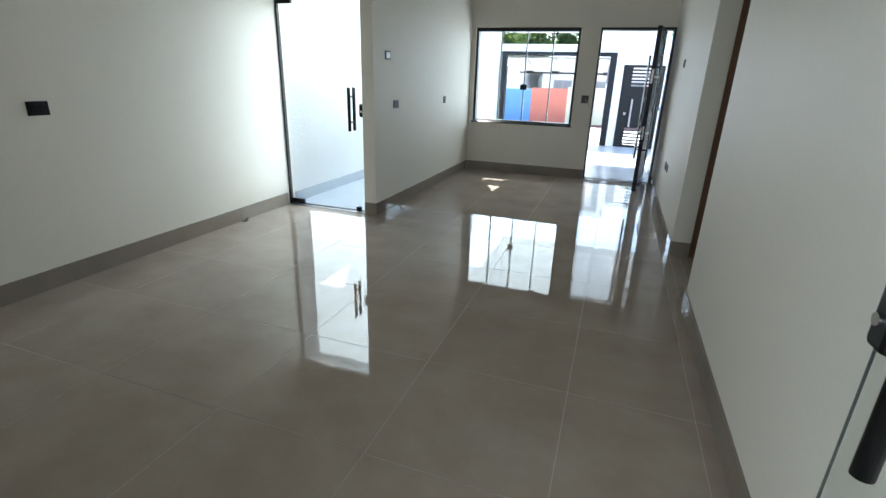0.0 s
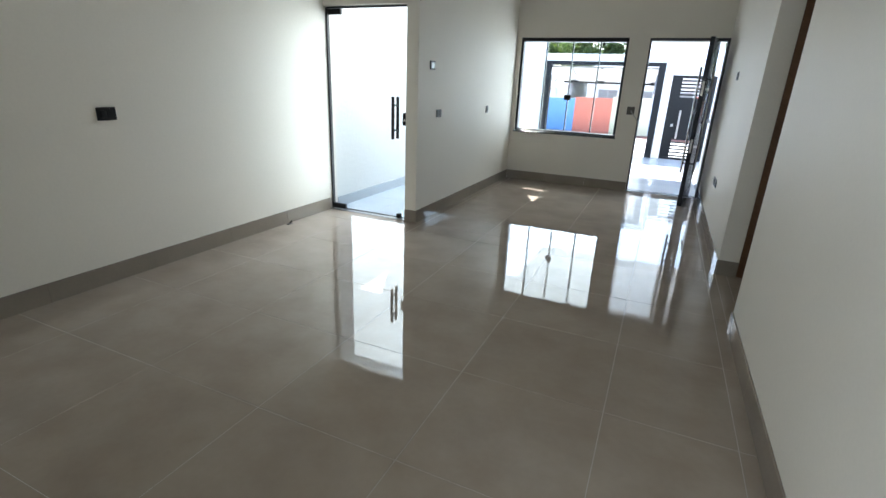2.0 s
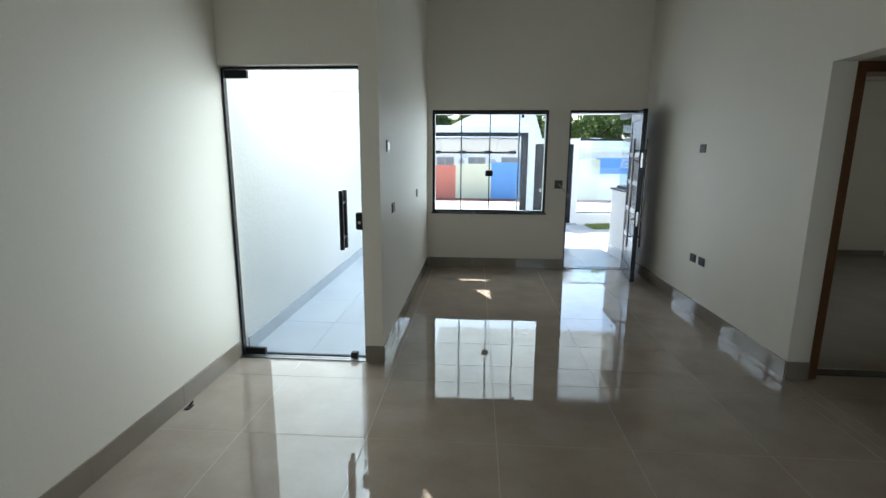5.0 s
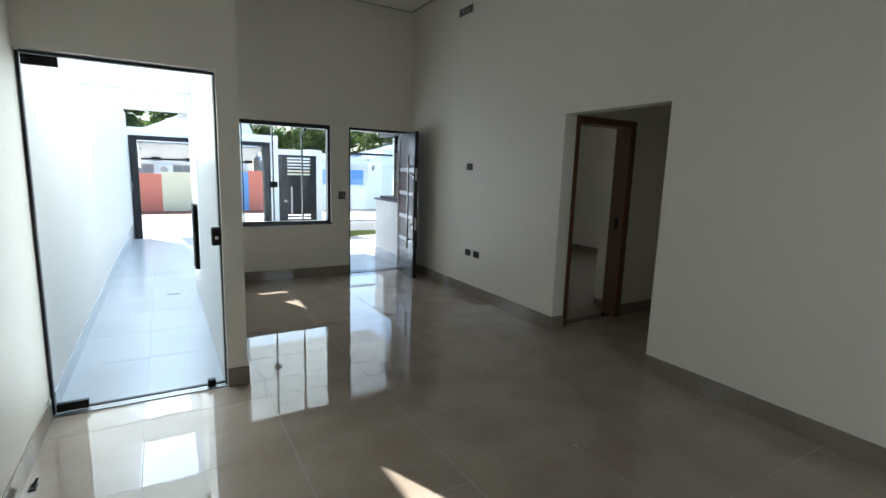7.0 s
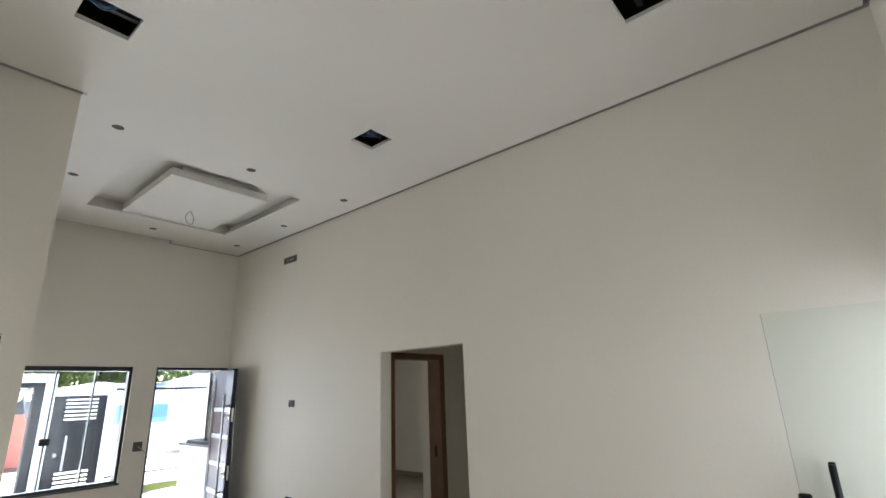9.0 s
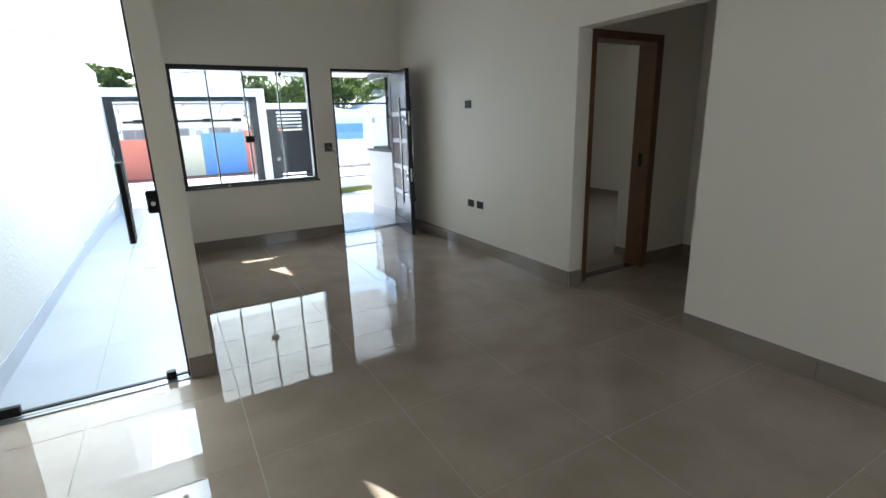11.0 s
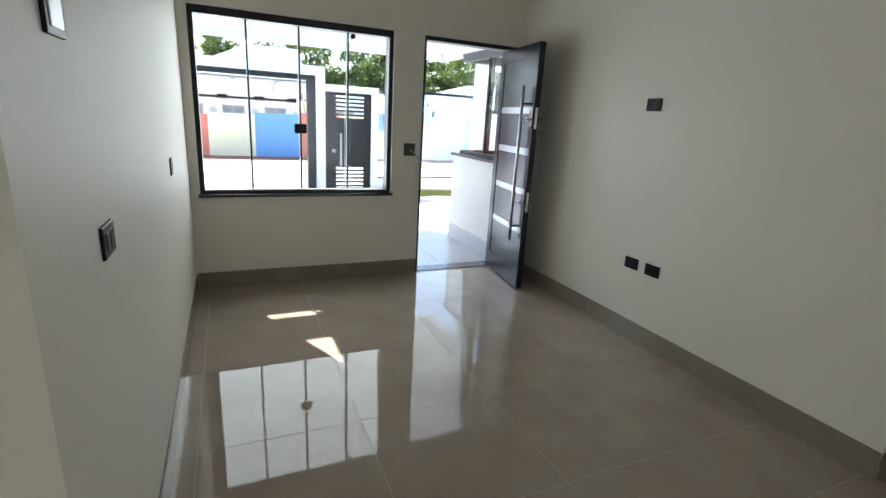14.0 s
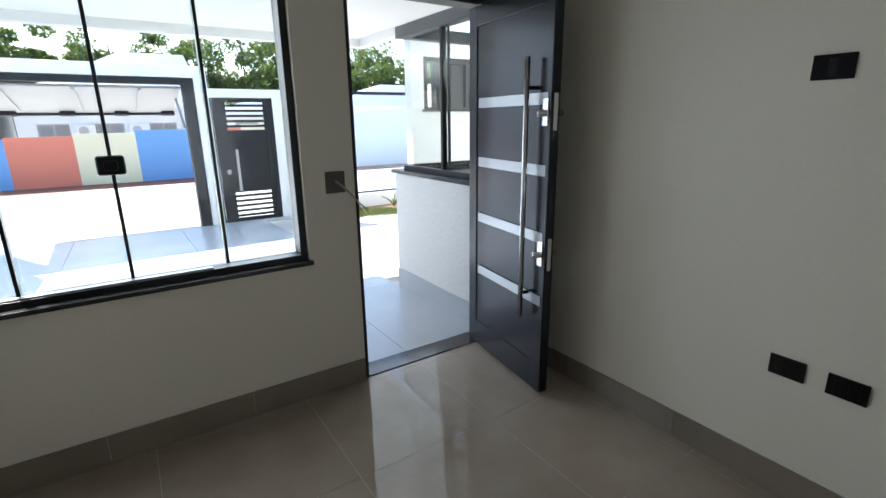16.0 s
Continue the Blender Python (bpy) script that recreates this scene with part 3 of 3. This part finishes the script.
# out of view: added as an opening for the bedroom's fill lamp
w2 = thing("window_2", "unseen black bedroom window added to let in fill light", "window", kind="structure")
part("window_frame", cells([WIN2[0], WIN2[1]], [WIN2[2], WIN2[3]], [(-2.61, -2.27, 0.94, 2.06), (-2.23, -1.89, 0.94, 2.06)], 4.48, 4.54, "x"), BLACK, w2)
for _y in (-2.62, -2.24):
    part("pane", box(4.506, 4.512, _y, _y + 0.36, 0.93, 2.07), GLASS, w2).visible_shadow = False

# small things on the floor
ds = thing("door_stopper", "small black plastic piece lying by the skirting", "door stop", (XL + 0.045, -4.01, 0.0))
part("foot", box(-0.012, 0.018, -0.03, 0.03, 0, 0.008, 0.002), PLASTIC, ds)
part("pin", tube((0.0, 0.0, 0.006), (0.02, 0.02, 0.035), 0.006), PLASTIC, ds)
dr = thing("floor_drain", "narrow steel drain slot in the passage floor", "drain", (-3.28, -0.32, -0.0095))
part("tray", box(-0.06, 0.06, -0.022, 0.022, -0.002, 0.003, 0.001), STEEL, dr)
for k in range(5):
    part("slot", box(-0.05 + k * 0.021, -0.036 + k * 0.021, -0.016, 0.016, 0.003, 0.0036), BLACK, dr)

# ---- bedroom door frame ----
bd = thing("door_2", "varnished wooden door frame in the hall", "door frame", kind="structure")
part("jamb", box(0.153, 0.217, -3.292, -3.10, 0, 2.125, 0.003), WOOD, bd)
part("jamb", box(0.955, 1.04, -3.292, -3.10, 0, 2.125, 0.003), WOOD, bd)
part("header", box(0.217, 0.955, -3.292, -3.10, 2.06, 2.125, 0.003), WOOD, bd)
part("strike_plate", box(0.950, 0.955, -3.22, -3.18, 0.98, 1.10, 0.001), PLASTIC, bd, "black strike plate")
part("stone_sill", box(0.217, 0.955, -3.22, -3.12, -0.003, 0.004), STONE, bd, "thin dark stone strip")
b2 = thing("door_4", "varnished wooden door frame on the bedroom wall", "door frame", kind="structure")
for x0, x1, z0, z1 in ((1.50, 1.57, 0, 2.15), (2.28, 2.35, 0, 2.15), (1.50, 2.35, 2.15, 2.22)):
    part("jamb", box(x0, x1, 1.405, 1.438, z0, z1, 0.003), WOOD, b2)
# flat sheet: the unlit room behind the doorway is only its dark colour
part("leaf", box(1.57, 2.28, 1.415, 1.437, 0.012, 2.15), DOORDARK, b2, "grey-green sheet painted as the dark of an open doorway")
plate("wall_socket", "black wall socket plate in the bedroom", (4.42, -0.95, 0.47), -90)


# ---- porch: half wall with glass ----
hw = thing("porch_half_wall", "white rough-textured half wall with glass panels above", "half wall", (0, 0, 0))
part("wall", box(0.03, 0.18, 0.15, 1.43, -0.1, 1.02), PLASTER, hw)
part("wall", box(0.18, 1.9, 1.28, 1.43, -0.1, 1.02), PLASTER, hw)
part("coping", box(0.0, 0.21, 0.15, 1.46, 1.02, 1.05, 0.003), STONE, hw, "black stone coping")
part("coping", box(0.21, 1.9, 1.25, 1.46, 1.02, 1.05, 0.003), STONE, hw)
part("bottom_rail", box(0.08, 0.13, 0.16, 1.36, 1.05, 1.09, 0.002), BLACK, hw)
part("bottom_rail", box(0.13, 1.9, 1.33, 1.38, 1.05, 1.09, 0.002), BLACK, hw)
part("top_rail", box(0.06, 0.15, 0.15, 1.40, 2.12, 2.21, 0.002), GREYP, hw, "dark grey metal top rail")
part("top_rail", box(0.15, 1.9, 1.31, 1.40, 2.12, 2.21, 0.002), GREYP, hw)
for y0, y1, o in ((0.17, 0.78, 0.0), (0.70, 1.36, 0.02)):
    p = part("pane", box(0.09 + o, 0.098 + o, y0, y1, 1.09, 2.12), GLASS, hw)
    p.visible_shadow = False
p = part("pane", box(0.13, 1.9, 1.350, 1.358, 1.09, 2.12), GLASS, hw)
p.visible_shadow = False
part("mullion", box(0.085, 0.125, 0.745, 0.775, 1.09, 2.12, 0.002), BLACK, hw)
part("mullion", box(0.10, 0.122, 0.690, 0.702, 1.09, 2.12, 0.002), BLACK, hw)

# the part of the house beyond it
ho = thing("house_wing", "white painted wing of the house with a black window", "house wing")
part("wall", cells([1.13, 3.4], [-0.3, 2.52], [(1.31, 2.5, 1.60, 2.23)], 3.0, 3.15, "y"), WHITE, ho)
fr = part("window", cells([1.31, 2.5], [1.60, 2.23], [(1.38, 1.50, 1.63, 2.16), (1.54, 1.98, 1.63, 2.16), (2.02, 2.46, 1.63, 2.16)], 3.02, 3.08, "y"), BLACK, ho, "black framed window")
p = part("pane", box(1.32, 2.49, 3.055, 3.06, 1.61, 2.22), GLASS, fr)
part("sill", box(1.28, 2.53, 2.97, 3.02, 1.57, 1.60, 0.003), STONE, ho)
# black sheet behind the pane paints in the darkness indoors
part("room", box(1.7, 3.3, 3.4, 3.45, 1.2, 2.5), BLACK, ho)

# ---- portal, gate and fence at the street ----
GY = 6.69
zg = ground_z(GY)
po = thing("carport_portal", "white carport portal lined with dark metal, gate raised", "gate portal")
part("pillar", box(-0.82, -0.62, GY - 0.02, GY + 0.28, zg - 0.1, 2.36, 0.006), WHITE, po)
part("pillar", box(-4.13, -3.965, GY - 0.02, GY + 0.28, zg - 0.1, 2.36, 0.006), WHITE, po)
part("lintel", box(-3.965, -0.82, GY - 0.02, GY + 0.28, 2.175, 2.36, 0.006), WHITE, po)
part("steel_post", box(-0.99, -0.825, GY - 0.03, GY + 0.20, zg - 0.05, 2.17, 0.004), GATE, po, "dark grey metal post")
part("steel_post", box(-3.96, -3.80, GY - 0.03, GY + 0.20, zg - 0.05, 2.17, 0.004), GATE, po, "dark grey metal post")
part("steel_header", box(-3.80, -0.99, GY - 0.03, GY + 0.20, 2.075, 2.17, 0.004), GATE, po, "dark grey metal header")
lift = part("raised_gate", box(-3.79, -1.0, -0.02, 0.02, 0.0, 1.9, 0.004), PALEG, po, "pale grey overhead gate panel, raised")
lift.location, lift.rotation_euler = (0, GY + 0.12, 2.03), (radians(-100), 0, 0)
for x in (-3.3, -2.45, -1.6):
    part("rib", box(x, x + 0.05, 0.02, 0.05, 0.02, 1.72), PALEG, lift)
for x in (-3.55, -2.75, -1.95, -1.2):
    part("bracket", box(x, x + 0.22, 0.02, 0.09, 1.74, 1.88, 0.004), GATE, lift, "dark bracket on the raised gate")
part("edge_rail", box(-3.79, -1.0, 0.02, 0.06, 1.90, 1.97, 0.003), GATE, lift, "dark edge rail of the raised gate")
for x in (-3.77, -1.02):
    part("gate_arm", tube((x, GY + 0.1, 1.4), (x, GY + 0.9, 1.93), 0.02), ALU, po)

pg = thing("pedestrian_gate", "dark grey metal gate with white louvre slots", "gate")
part("frame", cells([-0.62, 0.40], [zg + 0.02, 1.875], [(-0.55, 0.33, zg + 0.08, 1.81)], GY, GY + 0.07, "y"), GATE, pg)
part("panel", box(-0.55, 0.33, GY + 0.02, GY + 0.05, 0.30, 1.30, 0.002), GATE, pg)
for z in [1.30 + 0.086 * k for k in range(6)] + [zg + 0.10 + 0.088 * k for k in range(6)]:
    part("slat", box(-0.38, 0.24, GY + 0.015, GY + 0.045, z, z + 0.042, 0.002), GATE, pg)
for x0, x1 in ((-0.55, -0.38), (0.24, 0.33)):
    part("stile", box(x0, x1, GY + 0.012, GY + 0.048, zg + 0.08, 1.81, 0.002), GATE, pg)
h = part("pull_handle", box(-0.315, -0.270, GY - 0.075, GY - 0.055, 0.30, 1.02, 0.004), PALEG, pg, "flat pale metal pull bar")
for z in (0.4, 0.9):
    part("handle_post", tube((-0.29, GY - 0.06, z), (-0.29, GY + 0.02, z), 0.01), STEEL, h)
part("lock", box(-0.47, -0.41, GY - 0.02, GY + 0.012, 0.60, 0.67, 0.003), PALEG, pg)
gp = thing("gate_surround", "white painted portal round the pedestrian gate", "gate portal")
part("pillar", box(0.40, 0.56, GY - 0.02, GY + 0.26, zg - 0.1, 2.02, 0.005), WHITE, gp)
part("lintel", box(-0.62, 0.40, GY - 0.02, GY + 0.26, 1.88, 2.02, 0.005), WHITE, gp)
part("step", box(-0.62, 0.56, GY - 0.20, GY + 0.26, zg - 0.1, zg + 0.02, 0.004), PORCHT, gp)

fe = thing("glass_fence", "tall glass fence with a black top rail on a low kerb", "fence")
part("top_rail", box(0.56, 3.3, GY + 0.08, GY + 0.14, 1.97, 2.03, 0.003), BLACK, fe)
part("kerb", box(0.56, 3.3, GY + 0.02, GY + 0.2, zg - 0.1, 0.02, 0.004), WHITE, fe)
part("bottom_rail", box(0.56, 3.3, GY + 0.08, GY + 0.14, 0.02, 0.05, 0.003), BLACK, fe)
part("post", box(3.24, 3.30, GY + 0.08, GY + 0.14, 0.05, 1.97, 0.003), BLACK, fe)
for x0, x1 in ((0.57, 1.47), (1.48, 2.36), (2.37, 3.24)):
    p = part("pane", box(x0, x1, GY + 0.106, GY + 0.114, 0.05, 1.97), FENCEG, fe)
    p.visible_shadow = False
fw = thing("boundary_pillar", "white painted boundary wall end beside the fence", "wall")
part("wall", box(3.3, 3.5, 2.6, GY + 0.25, -0.6, 2.15, 0.005), WHITE, fw)

# ---- across the street ----
cw = thing("painted_wall", "street wall painted in red, cream and blue bays", "street wall")
CY = 20.3
X0, W = -9.26, 1.97
cols = [BLUP, REDP, YELP]
bays = []
for k in range(-4, 6):
    x = X0 + W * k + W
    m = cols[k % 3]
    bays.append(part("bay", box(x + 0.0, x + W, CY, CY + 0.2, -1.0, 1.06 + 0.088 * (k - 1)), m, cw, {0: "blue painted bay", 1: "red painted bay", 2: "cream painted bay"}[k % 3]))
xe = X0 + W * 7
part("bay", box(xe, xe + 14, CY, CY + 0.2, -1.0, 0.66), WHITE, cw, "white painted lower wall")
part("bay", box(xe, xe + 2.45, CY + 0.01, CY + 0.19, 0.66, 1.52), BLUP, cw, "blue painted upper wall")
part("bay", box(xe + 2.45, xe + 14, CY + 0.01, CY + 0.19, 0.66, 1.52), WHITE, cw, "white painted upper wall")
structure("far_kerb", box(-40, 40, CY - 2.2, CY, -0.95, -0.76), KERB, "reddish earth verge and kerb below the painted wall", "kerb")
structure("far_kerb_edge", box(-40, 40, CY - 2.4, CY - 2.2, -0.95, -0.74), WHITE, "whitewashed kerb edge", "kerb")


def far_house(at, w, d, h, roof_h, label, gable=False):
    x, y = at
    hs = thing("house", label, "house", (x, y, -0.9))
    ops = [(u, u + 1.2, 1.75, 2.42) for u in (-w * 0.40, -w * 0.1, w * 0.22)]
    part("wall", cells([-w / 2, w / 2], [0, h], ops, 0, 0.2, "y"), WHITE, hs)
    part("side_wall", box(-w / 2, -w / 2 + 0.2, 0.2, d, 0, h), WHITE, hs)
    part("side_wall", box(w / 2 - 0.2, w / 2, 0.2, d, 0, h), WHITE, hs)
    part("back_wall", box(-w / 2 + 0.2, w / 2 - 0.2, d - 0.2, d, 0, h), WHITE, hs)
    for u0, u1, v0, v1 in ops:
        wn = part("window", cells([u0, u1], [v0, v1], [(u0 + .06, (u0 + u1) / 2 - .03, v0 + .06, v1 - .06), ((u0 + u1) / 2 + .03, u1 - .06, v0 + .06, v1 - .06)], 0.06, 0.12, "y"), ALU, hs)
        part("pane", box(u0 + .05, u1 - .05, 0.085, 0.095, v0 + .05, v1 - .05), FARW, wn)
        a = part("air_conditioner", box(u1 + 0.2, u1 + 0.95, -0.3, 0.0, 1.82, 2.37, 0.02), WHITE, hs, "white air-conditioning unit")
        part("fan_grille", tube((u1 + 0.5, -0.31, 2.10), (u1 + 0.5, -0.30, 2.10), 0.2, seg=20), PALEG, a)
    bm = bmesh.new()
    o = 0.7
    a = [bm.verts.new(v) for v in ((-w / 2 - o, -o, h), (w / 2 + o, -o, h), (w / 2 + o, d + o, h), (-w / 2 - o, d + o, h))]
    r = [bm.verts.new((-w / 2 + d / 2, d / 2, h + roof_h)), bm.verts.new((w / 2 + o - 0.2 if gable else w / 2 - d / 2, d / 2, h + roof_h))]
    for q in ((a[0], a[1], r[1], r[0]), (a[2], a[3], r[0], r[1]), (a[1], a[2], r[1]), (a[3], a[0], r[0]), (a[3], a[2], a[1], a[0])):
        bm.faces.new(q)
    part("roof", bm, ROOFM, hs, "pale blue-grey metal hip roof")
    part("fascia", box(-w / 2 - o, w / 2 + o, -o - 0.03, -o, h - 0.22, h + 0.02), WHITE, hs)
    return hs


far_house((-12.0, 25.5), 10.5, 9, 3.15, 1.5, "low white house with a pale hip roof behind a wall")
far_house((-2.1, 25.9), 7.0, 8.8, 3.3, 2.85, "white house with a steep pale roof behind a wall", True)
far_house((6.2, 25.7), 7.0, 6.5, 3.0, 0.8, "low white house with a flat hip roof behind a wall")
far_house((18.0, 26.0), 16, 9, 3.2, 1.7, "white house with a pale hip roof across the street")


def tree(at, trunk_h, crown_r, seed, label, n=2600):
    random.seed(seed)
    t = thing("tree", label, "tree", at, group="street trees")
    bm = bmesh.new()
    add_tube(bm, (0, 0, -0.3), (0.1, 0.05, trunk_h), 0.26, 0.17, 10)
    tips = []
    for k in range(9):
        a = k * 2.4 + random.uniform(-0.4, 0.4)
        r = crown_r * random.uniform(0.35, 0.8)
        mid = Vector((math.cos(a) * r * 0.5, math.sin(a) * r * 0.5, trunk_h + crown_r * random.uniform(0.25, 0.5)))
        tip = Vector((math.cos(a) * r, math.sin(a) * r, trunk_h + crown_r * random.uniform(0.35, 1.15)))
        add_tube(bm, (0.1, 0.05, trunk_h - 0.2), mid, 0.11, 0.07, 7)
        add_tube(bm, mid, tip, 0.07, 0.03, 6)
        tips += [tip, mid + Vector((0, 0, 0.4)), (mid + tip) / 2]
    part("trunk", bm, BARK, t)
    vs, fs = [], []
    centres = [(c + Vector([random.gauss(0, 0.6) for _ in range(3)]), crown_r * random.uniform(0.10, 0.24)) for c in tips for _ in range(2)]
    for _ in range(n):
        c, r = random.choice(centres)
        d = Vector([random.gauss(0, 1) for _ in range(3)]).normalized() * r * random.uniform(0.5, 1.05)
        p = c + Vector((d.x, d.y, d.z * 0.75))
        s = random.uniform(0.09, 0.20)
        u = Vector([random.gauss(0, 1) for _ in range(3)]).normalized()
        w = u.cross(Vector([random.gauss(0, 1) for _ in range(3)])).normalized()
        i = len(vs)
        vs += [p - u * s, p + w * s * 0.45, p + u * s, p - w * s * 0.45]
        fs.append((i, i + 1, i + 2, i + 3))
    me = bpy.data.meshes.new("crown")
    me.from_pydata([tuple(v) for v in vs], [], fs)
    me.materials.append(LEAF)
    cr = new("crown", me)
    cr.parent = t
    return t


for k, (x, y, h, r) in enumerate(((-7.0, 36, 2.6, 3.5), (-15.5, 38, 2.6, 4.4), (-11.4, 37, 2.8, 4.2), (-1.0, 39, 2.9, 4.0), (2.2, 37, 2.4, 4.2), (6.5, 36, 2.2, 4.6), (11.0, 37, 2.4, 4.8), (16.0, 37, 2.4, 4.8), (21.0, 36, 2.4, 4.8), (27.0, 38, 2.6, 4.8))):
    tree((x, y, -0.9), h + 0.7, r, 40 + k, "broad leafy street tree with a dense green crown", 11000)


ib = thing("intercom_box", "small grey box on the passage wall by the portal", "box", (XL, 6.7, 1.0))
part("case", box(0.0, 0.05, -0.06, 0.06, -0.09, 0.09, 0.006), ALU, ib)
part("button", tube((0.05, 0, -0.02), (0.054, 0, -0.02), 0.012), PLASTIC, ib)

# plant and lawn before the fence
pl = thing("spiky_plant", "small spiky green plant in the soil bed", "plant", (2.55, 6.3, ground_z(6.3) + 0.01))
random.seed(5)
for k in range(16):
    a, ln = k * 2.4, random.uniform(0.22, 0.42)
    bm = bmesh.new()
    e = Vector((math.cos(a), math.sin(a), 0))
    s = Vector((-e.y, e.x, 0)) * 0.014
    pts = [e * (ln * f * 0.7) + Vector((0, 0, ln * (f * 1.2 - 0.6 * f * f))) for f in (0, 0.35, 0.7, 1.0)]
    prev = None
    for i, p in enumerate(pts):
        wd = (1.0, 1.0, 0.7, 0.05)[i]
        cur = (bm.verts.new(p - s * wd), bm.verts.new(p + Vector((0, 0, -0.006))), bm.verts.new(p + s * wd))
        if prev:
            bm.faces.new((prev[0], prev[1], cur[1], cur[0]))
            bm.faces.new((prev[1], prev[2], cur[2], cur[1]))
        prev = cur
    part("leaf", bm, GRASS, pl)
random.seed(9)
vs, fs = [], []
for _ in range(7000):
    x, y = random.uniform(0.7, 2.4), random.uniform(5.2, 6.6)
    if abs(y - 5.9 + 0.2 * math.sin(3 * x)) > 0.55:
        continue
    z = ground_z(y) + 0.005
    a, hgt = random.uniform(0, 6.28), random.uniform(0.03, 0.07)
    dx, dy = math.cos(a) * 0.006, math.sin(a) * 0.006
    i = len(vs)
    vs += [(x - dx, y - dy, z), (x + dx, y + dy, z), (x + random.gauss(0, .012), y + random.gauss(0, .012), z + hgt)]
    fs.append((i, i + 1, i + 2))
me = bpy.data.meshes.new("lawn")
me.from_pydata(vs, [], fs)
me.materials.append(GRASS)
tagged(new("lawn", me), "patch of short green grass beside the soil", "grass", kind="stuff")


# ---- floor tiles, laid last ----
def tiles(owner, xs, ys, top, material, gap=0.003, z=None, thick=0.009):
    """Tiles between neighbouring lines, each an object; alike sizes share a mesh."""
    shared = {}
    random.seed(21)
    for i in range(len(xs) - 1):
        for j in range(len(ys) - 1):
            w, d = xs[i + 1] - xs[i] - gap, ys[j + 1] - ys[j] - gap
            if w < 0.02 or d < 0.02:
                continue
            key = (round(w, 3), round(d, 3))
            if key not in shared:
                shared[key] = mesh_of("tile", box(-w / 2, w / 2, -d / 2, d / 2, -thick, 0, 0.0004), material)
            t = new("tile", shared[key])
            cx, cy = (xs[i] + xs[i + 1]) / 2, (ys[j] + ys[j + 1]) / 2
            t.location = (cx, cy, z(cy) if z else top)
            if z:
                t.rotation_euler = (math.atan((z(cy + 0.1) - z(cy - 0.1)) / 0.2), 0, 0)
            else:
                t.rotation_euler = (random.gauss(0, 0.0007), random.gauss(0, 0.0007), 0)
            t.parent = owner


floor = structure("floor", add_box(box(XL, 0.15, YR - 0.15, YG, -0.25, -0.0009), XP0, 0.15, YG, 0.0, -0.25, -0.0009), GROUT, "polished grey-brown porcelain tile floor with pale grout", "floor")
GX = [-3.49, -2.775, -2.06, -1.345, -0.63, -0.075]
GYL = [-7.04 + 0.70 * k for k in range(11)]
tiles(floor, [XL] + GX + [0.0], [YR - 0.15] + [y for y in GYL if y <= YG - 0.1] + [YG], 0.0, TILE)
tiles(floor, [XP1] + GX[1:] + [0.0], [YG] + [y for y in GYL if y > YG + 0.1] + [0.0], 0.0, TILE)
hall = structure("hall_floor", box(0.15, 1.65, -4.45, -3.08, -0.25, -0.0009), GROUT, "polished grey-brown porcelain tile floor of the hall", "floor")
tiles(hall, [0.0, 0.085, 0.80, 1.515, 1.65], [-4.45] + [y for y in GYL if -4.4 < y < -3.2] + [-3.08], 0.0, TILE)
porch = structure("porch_floor", box(XL, XP0 - 0.012, YG + 0.14, 0.15, -0.25, -0.014), PGROUT, "pale tiled floor of the side passage and porch", "floor")
tiles(porch, [XL, -3.49, XP0 - 0.012], [YG + 0.14] + [-3.125 + 0.715 * k for k in range(1, 5)] + [0.15], -0.01, PORCHT)
_yy = [0.15 + 0.72 * k for k in range(10)]
tiles(porch, [XL, -3.49, -2.77, -2.05, -1.33, -0.61, 0.03], _yy, 0, PORCHT, 0.004, lambda y: -0.012 - 0.04 * max(0.0, y - 0.6))


def skirting(name, axis, at, a0, a1, out, label="grey-brown porcelain skirting", z=0.0, h=0.13, step=0.72, material=None):
    b = thing(name, label, "baseboard", kind="structure")
    n = max(1, round(abs(a1 - a0) / step))
    for k in range(n):
        u0, u1 = a0 + (a1 - a0) * k / n + 0.001, a0 + (a1 - a0) * (k + 1) / n - 0.001
        lo, hi = min(at, at + out), max(at, at + out)
        part("tile", box(lo, hi, u0, u1, z, z + h, 0.001) if axis == "y" else box(u0, u1, lo, hi, z, z + h, 0.001), material or BASET, b)
    return b


skirting("baseboard_right", "y", 0.0, -3.30, -0.011, -0.01)
skirting("baseboard_right_rear", "y", 0.0, YR + 0.011, -4.40, -0.01)
skirting("baseboard_jamb", "x", -3.30, 0.0, 0.15, -0.01)
skirting("baseboard_front", "x", 0.0, XP1 + 0.011, DOOR[0] - 0.003, -0.01)
skirting("baseboard_partition", "y", XP1, YG, -0.011, 0.01)
skirting("baseboard_partition_end", "x", YG, XP0 + 0.001, XP1 + 0.01, -0.01)
skirting("baseboard_left", "y", XL, YR + 0.011, YG - 0.001, 0.01)
skirting("baseboard_rear", "x", YR, XL + 0.011, BACK[0], 0.01)
skirting("baseboard_passage", "y", XL, YG + 0.14, 6.9, 0.01, "pale porcelain skirting of the side passage", z=-0.3, h=0.41, material=PORCHT)
skirting("baseboard_half_wall", "y", 0.03, 0.15, 1.43, -0.01, "pale porcelain skirting of the porch half wall", z=-0.05, h=0.19, material=PORCHT)
skirting("baseboard_hall", "x", -3.26, 1.045, 1.64, -0.01)
skirting("baseboard_hall_end", "y", 1.65, -4.44, -3.24, -0.01)
skirting("baseboard_stub", "y", 1.18, -3.09, -2.78, -0.01, h=0.08)
skirting("baseboard_bedroom", "y", 4.42, -2.7, 1.42, -0.01, h=0.08)
skirting("baseboard_bedroom_front", "x", 1.44, 2.36, 4.40, -0.01, h=0.08)
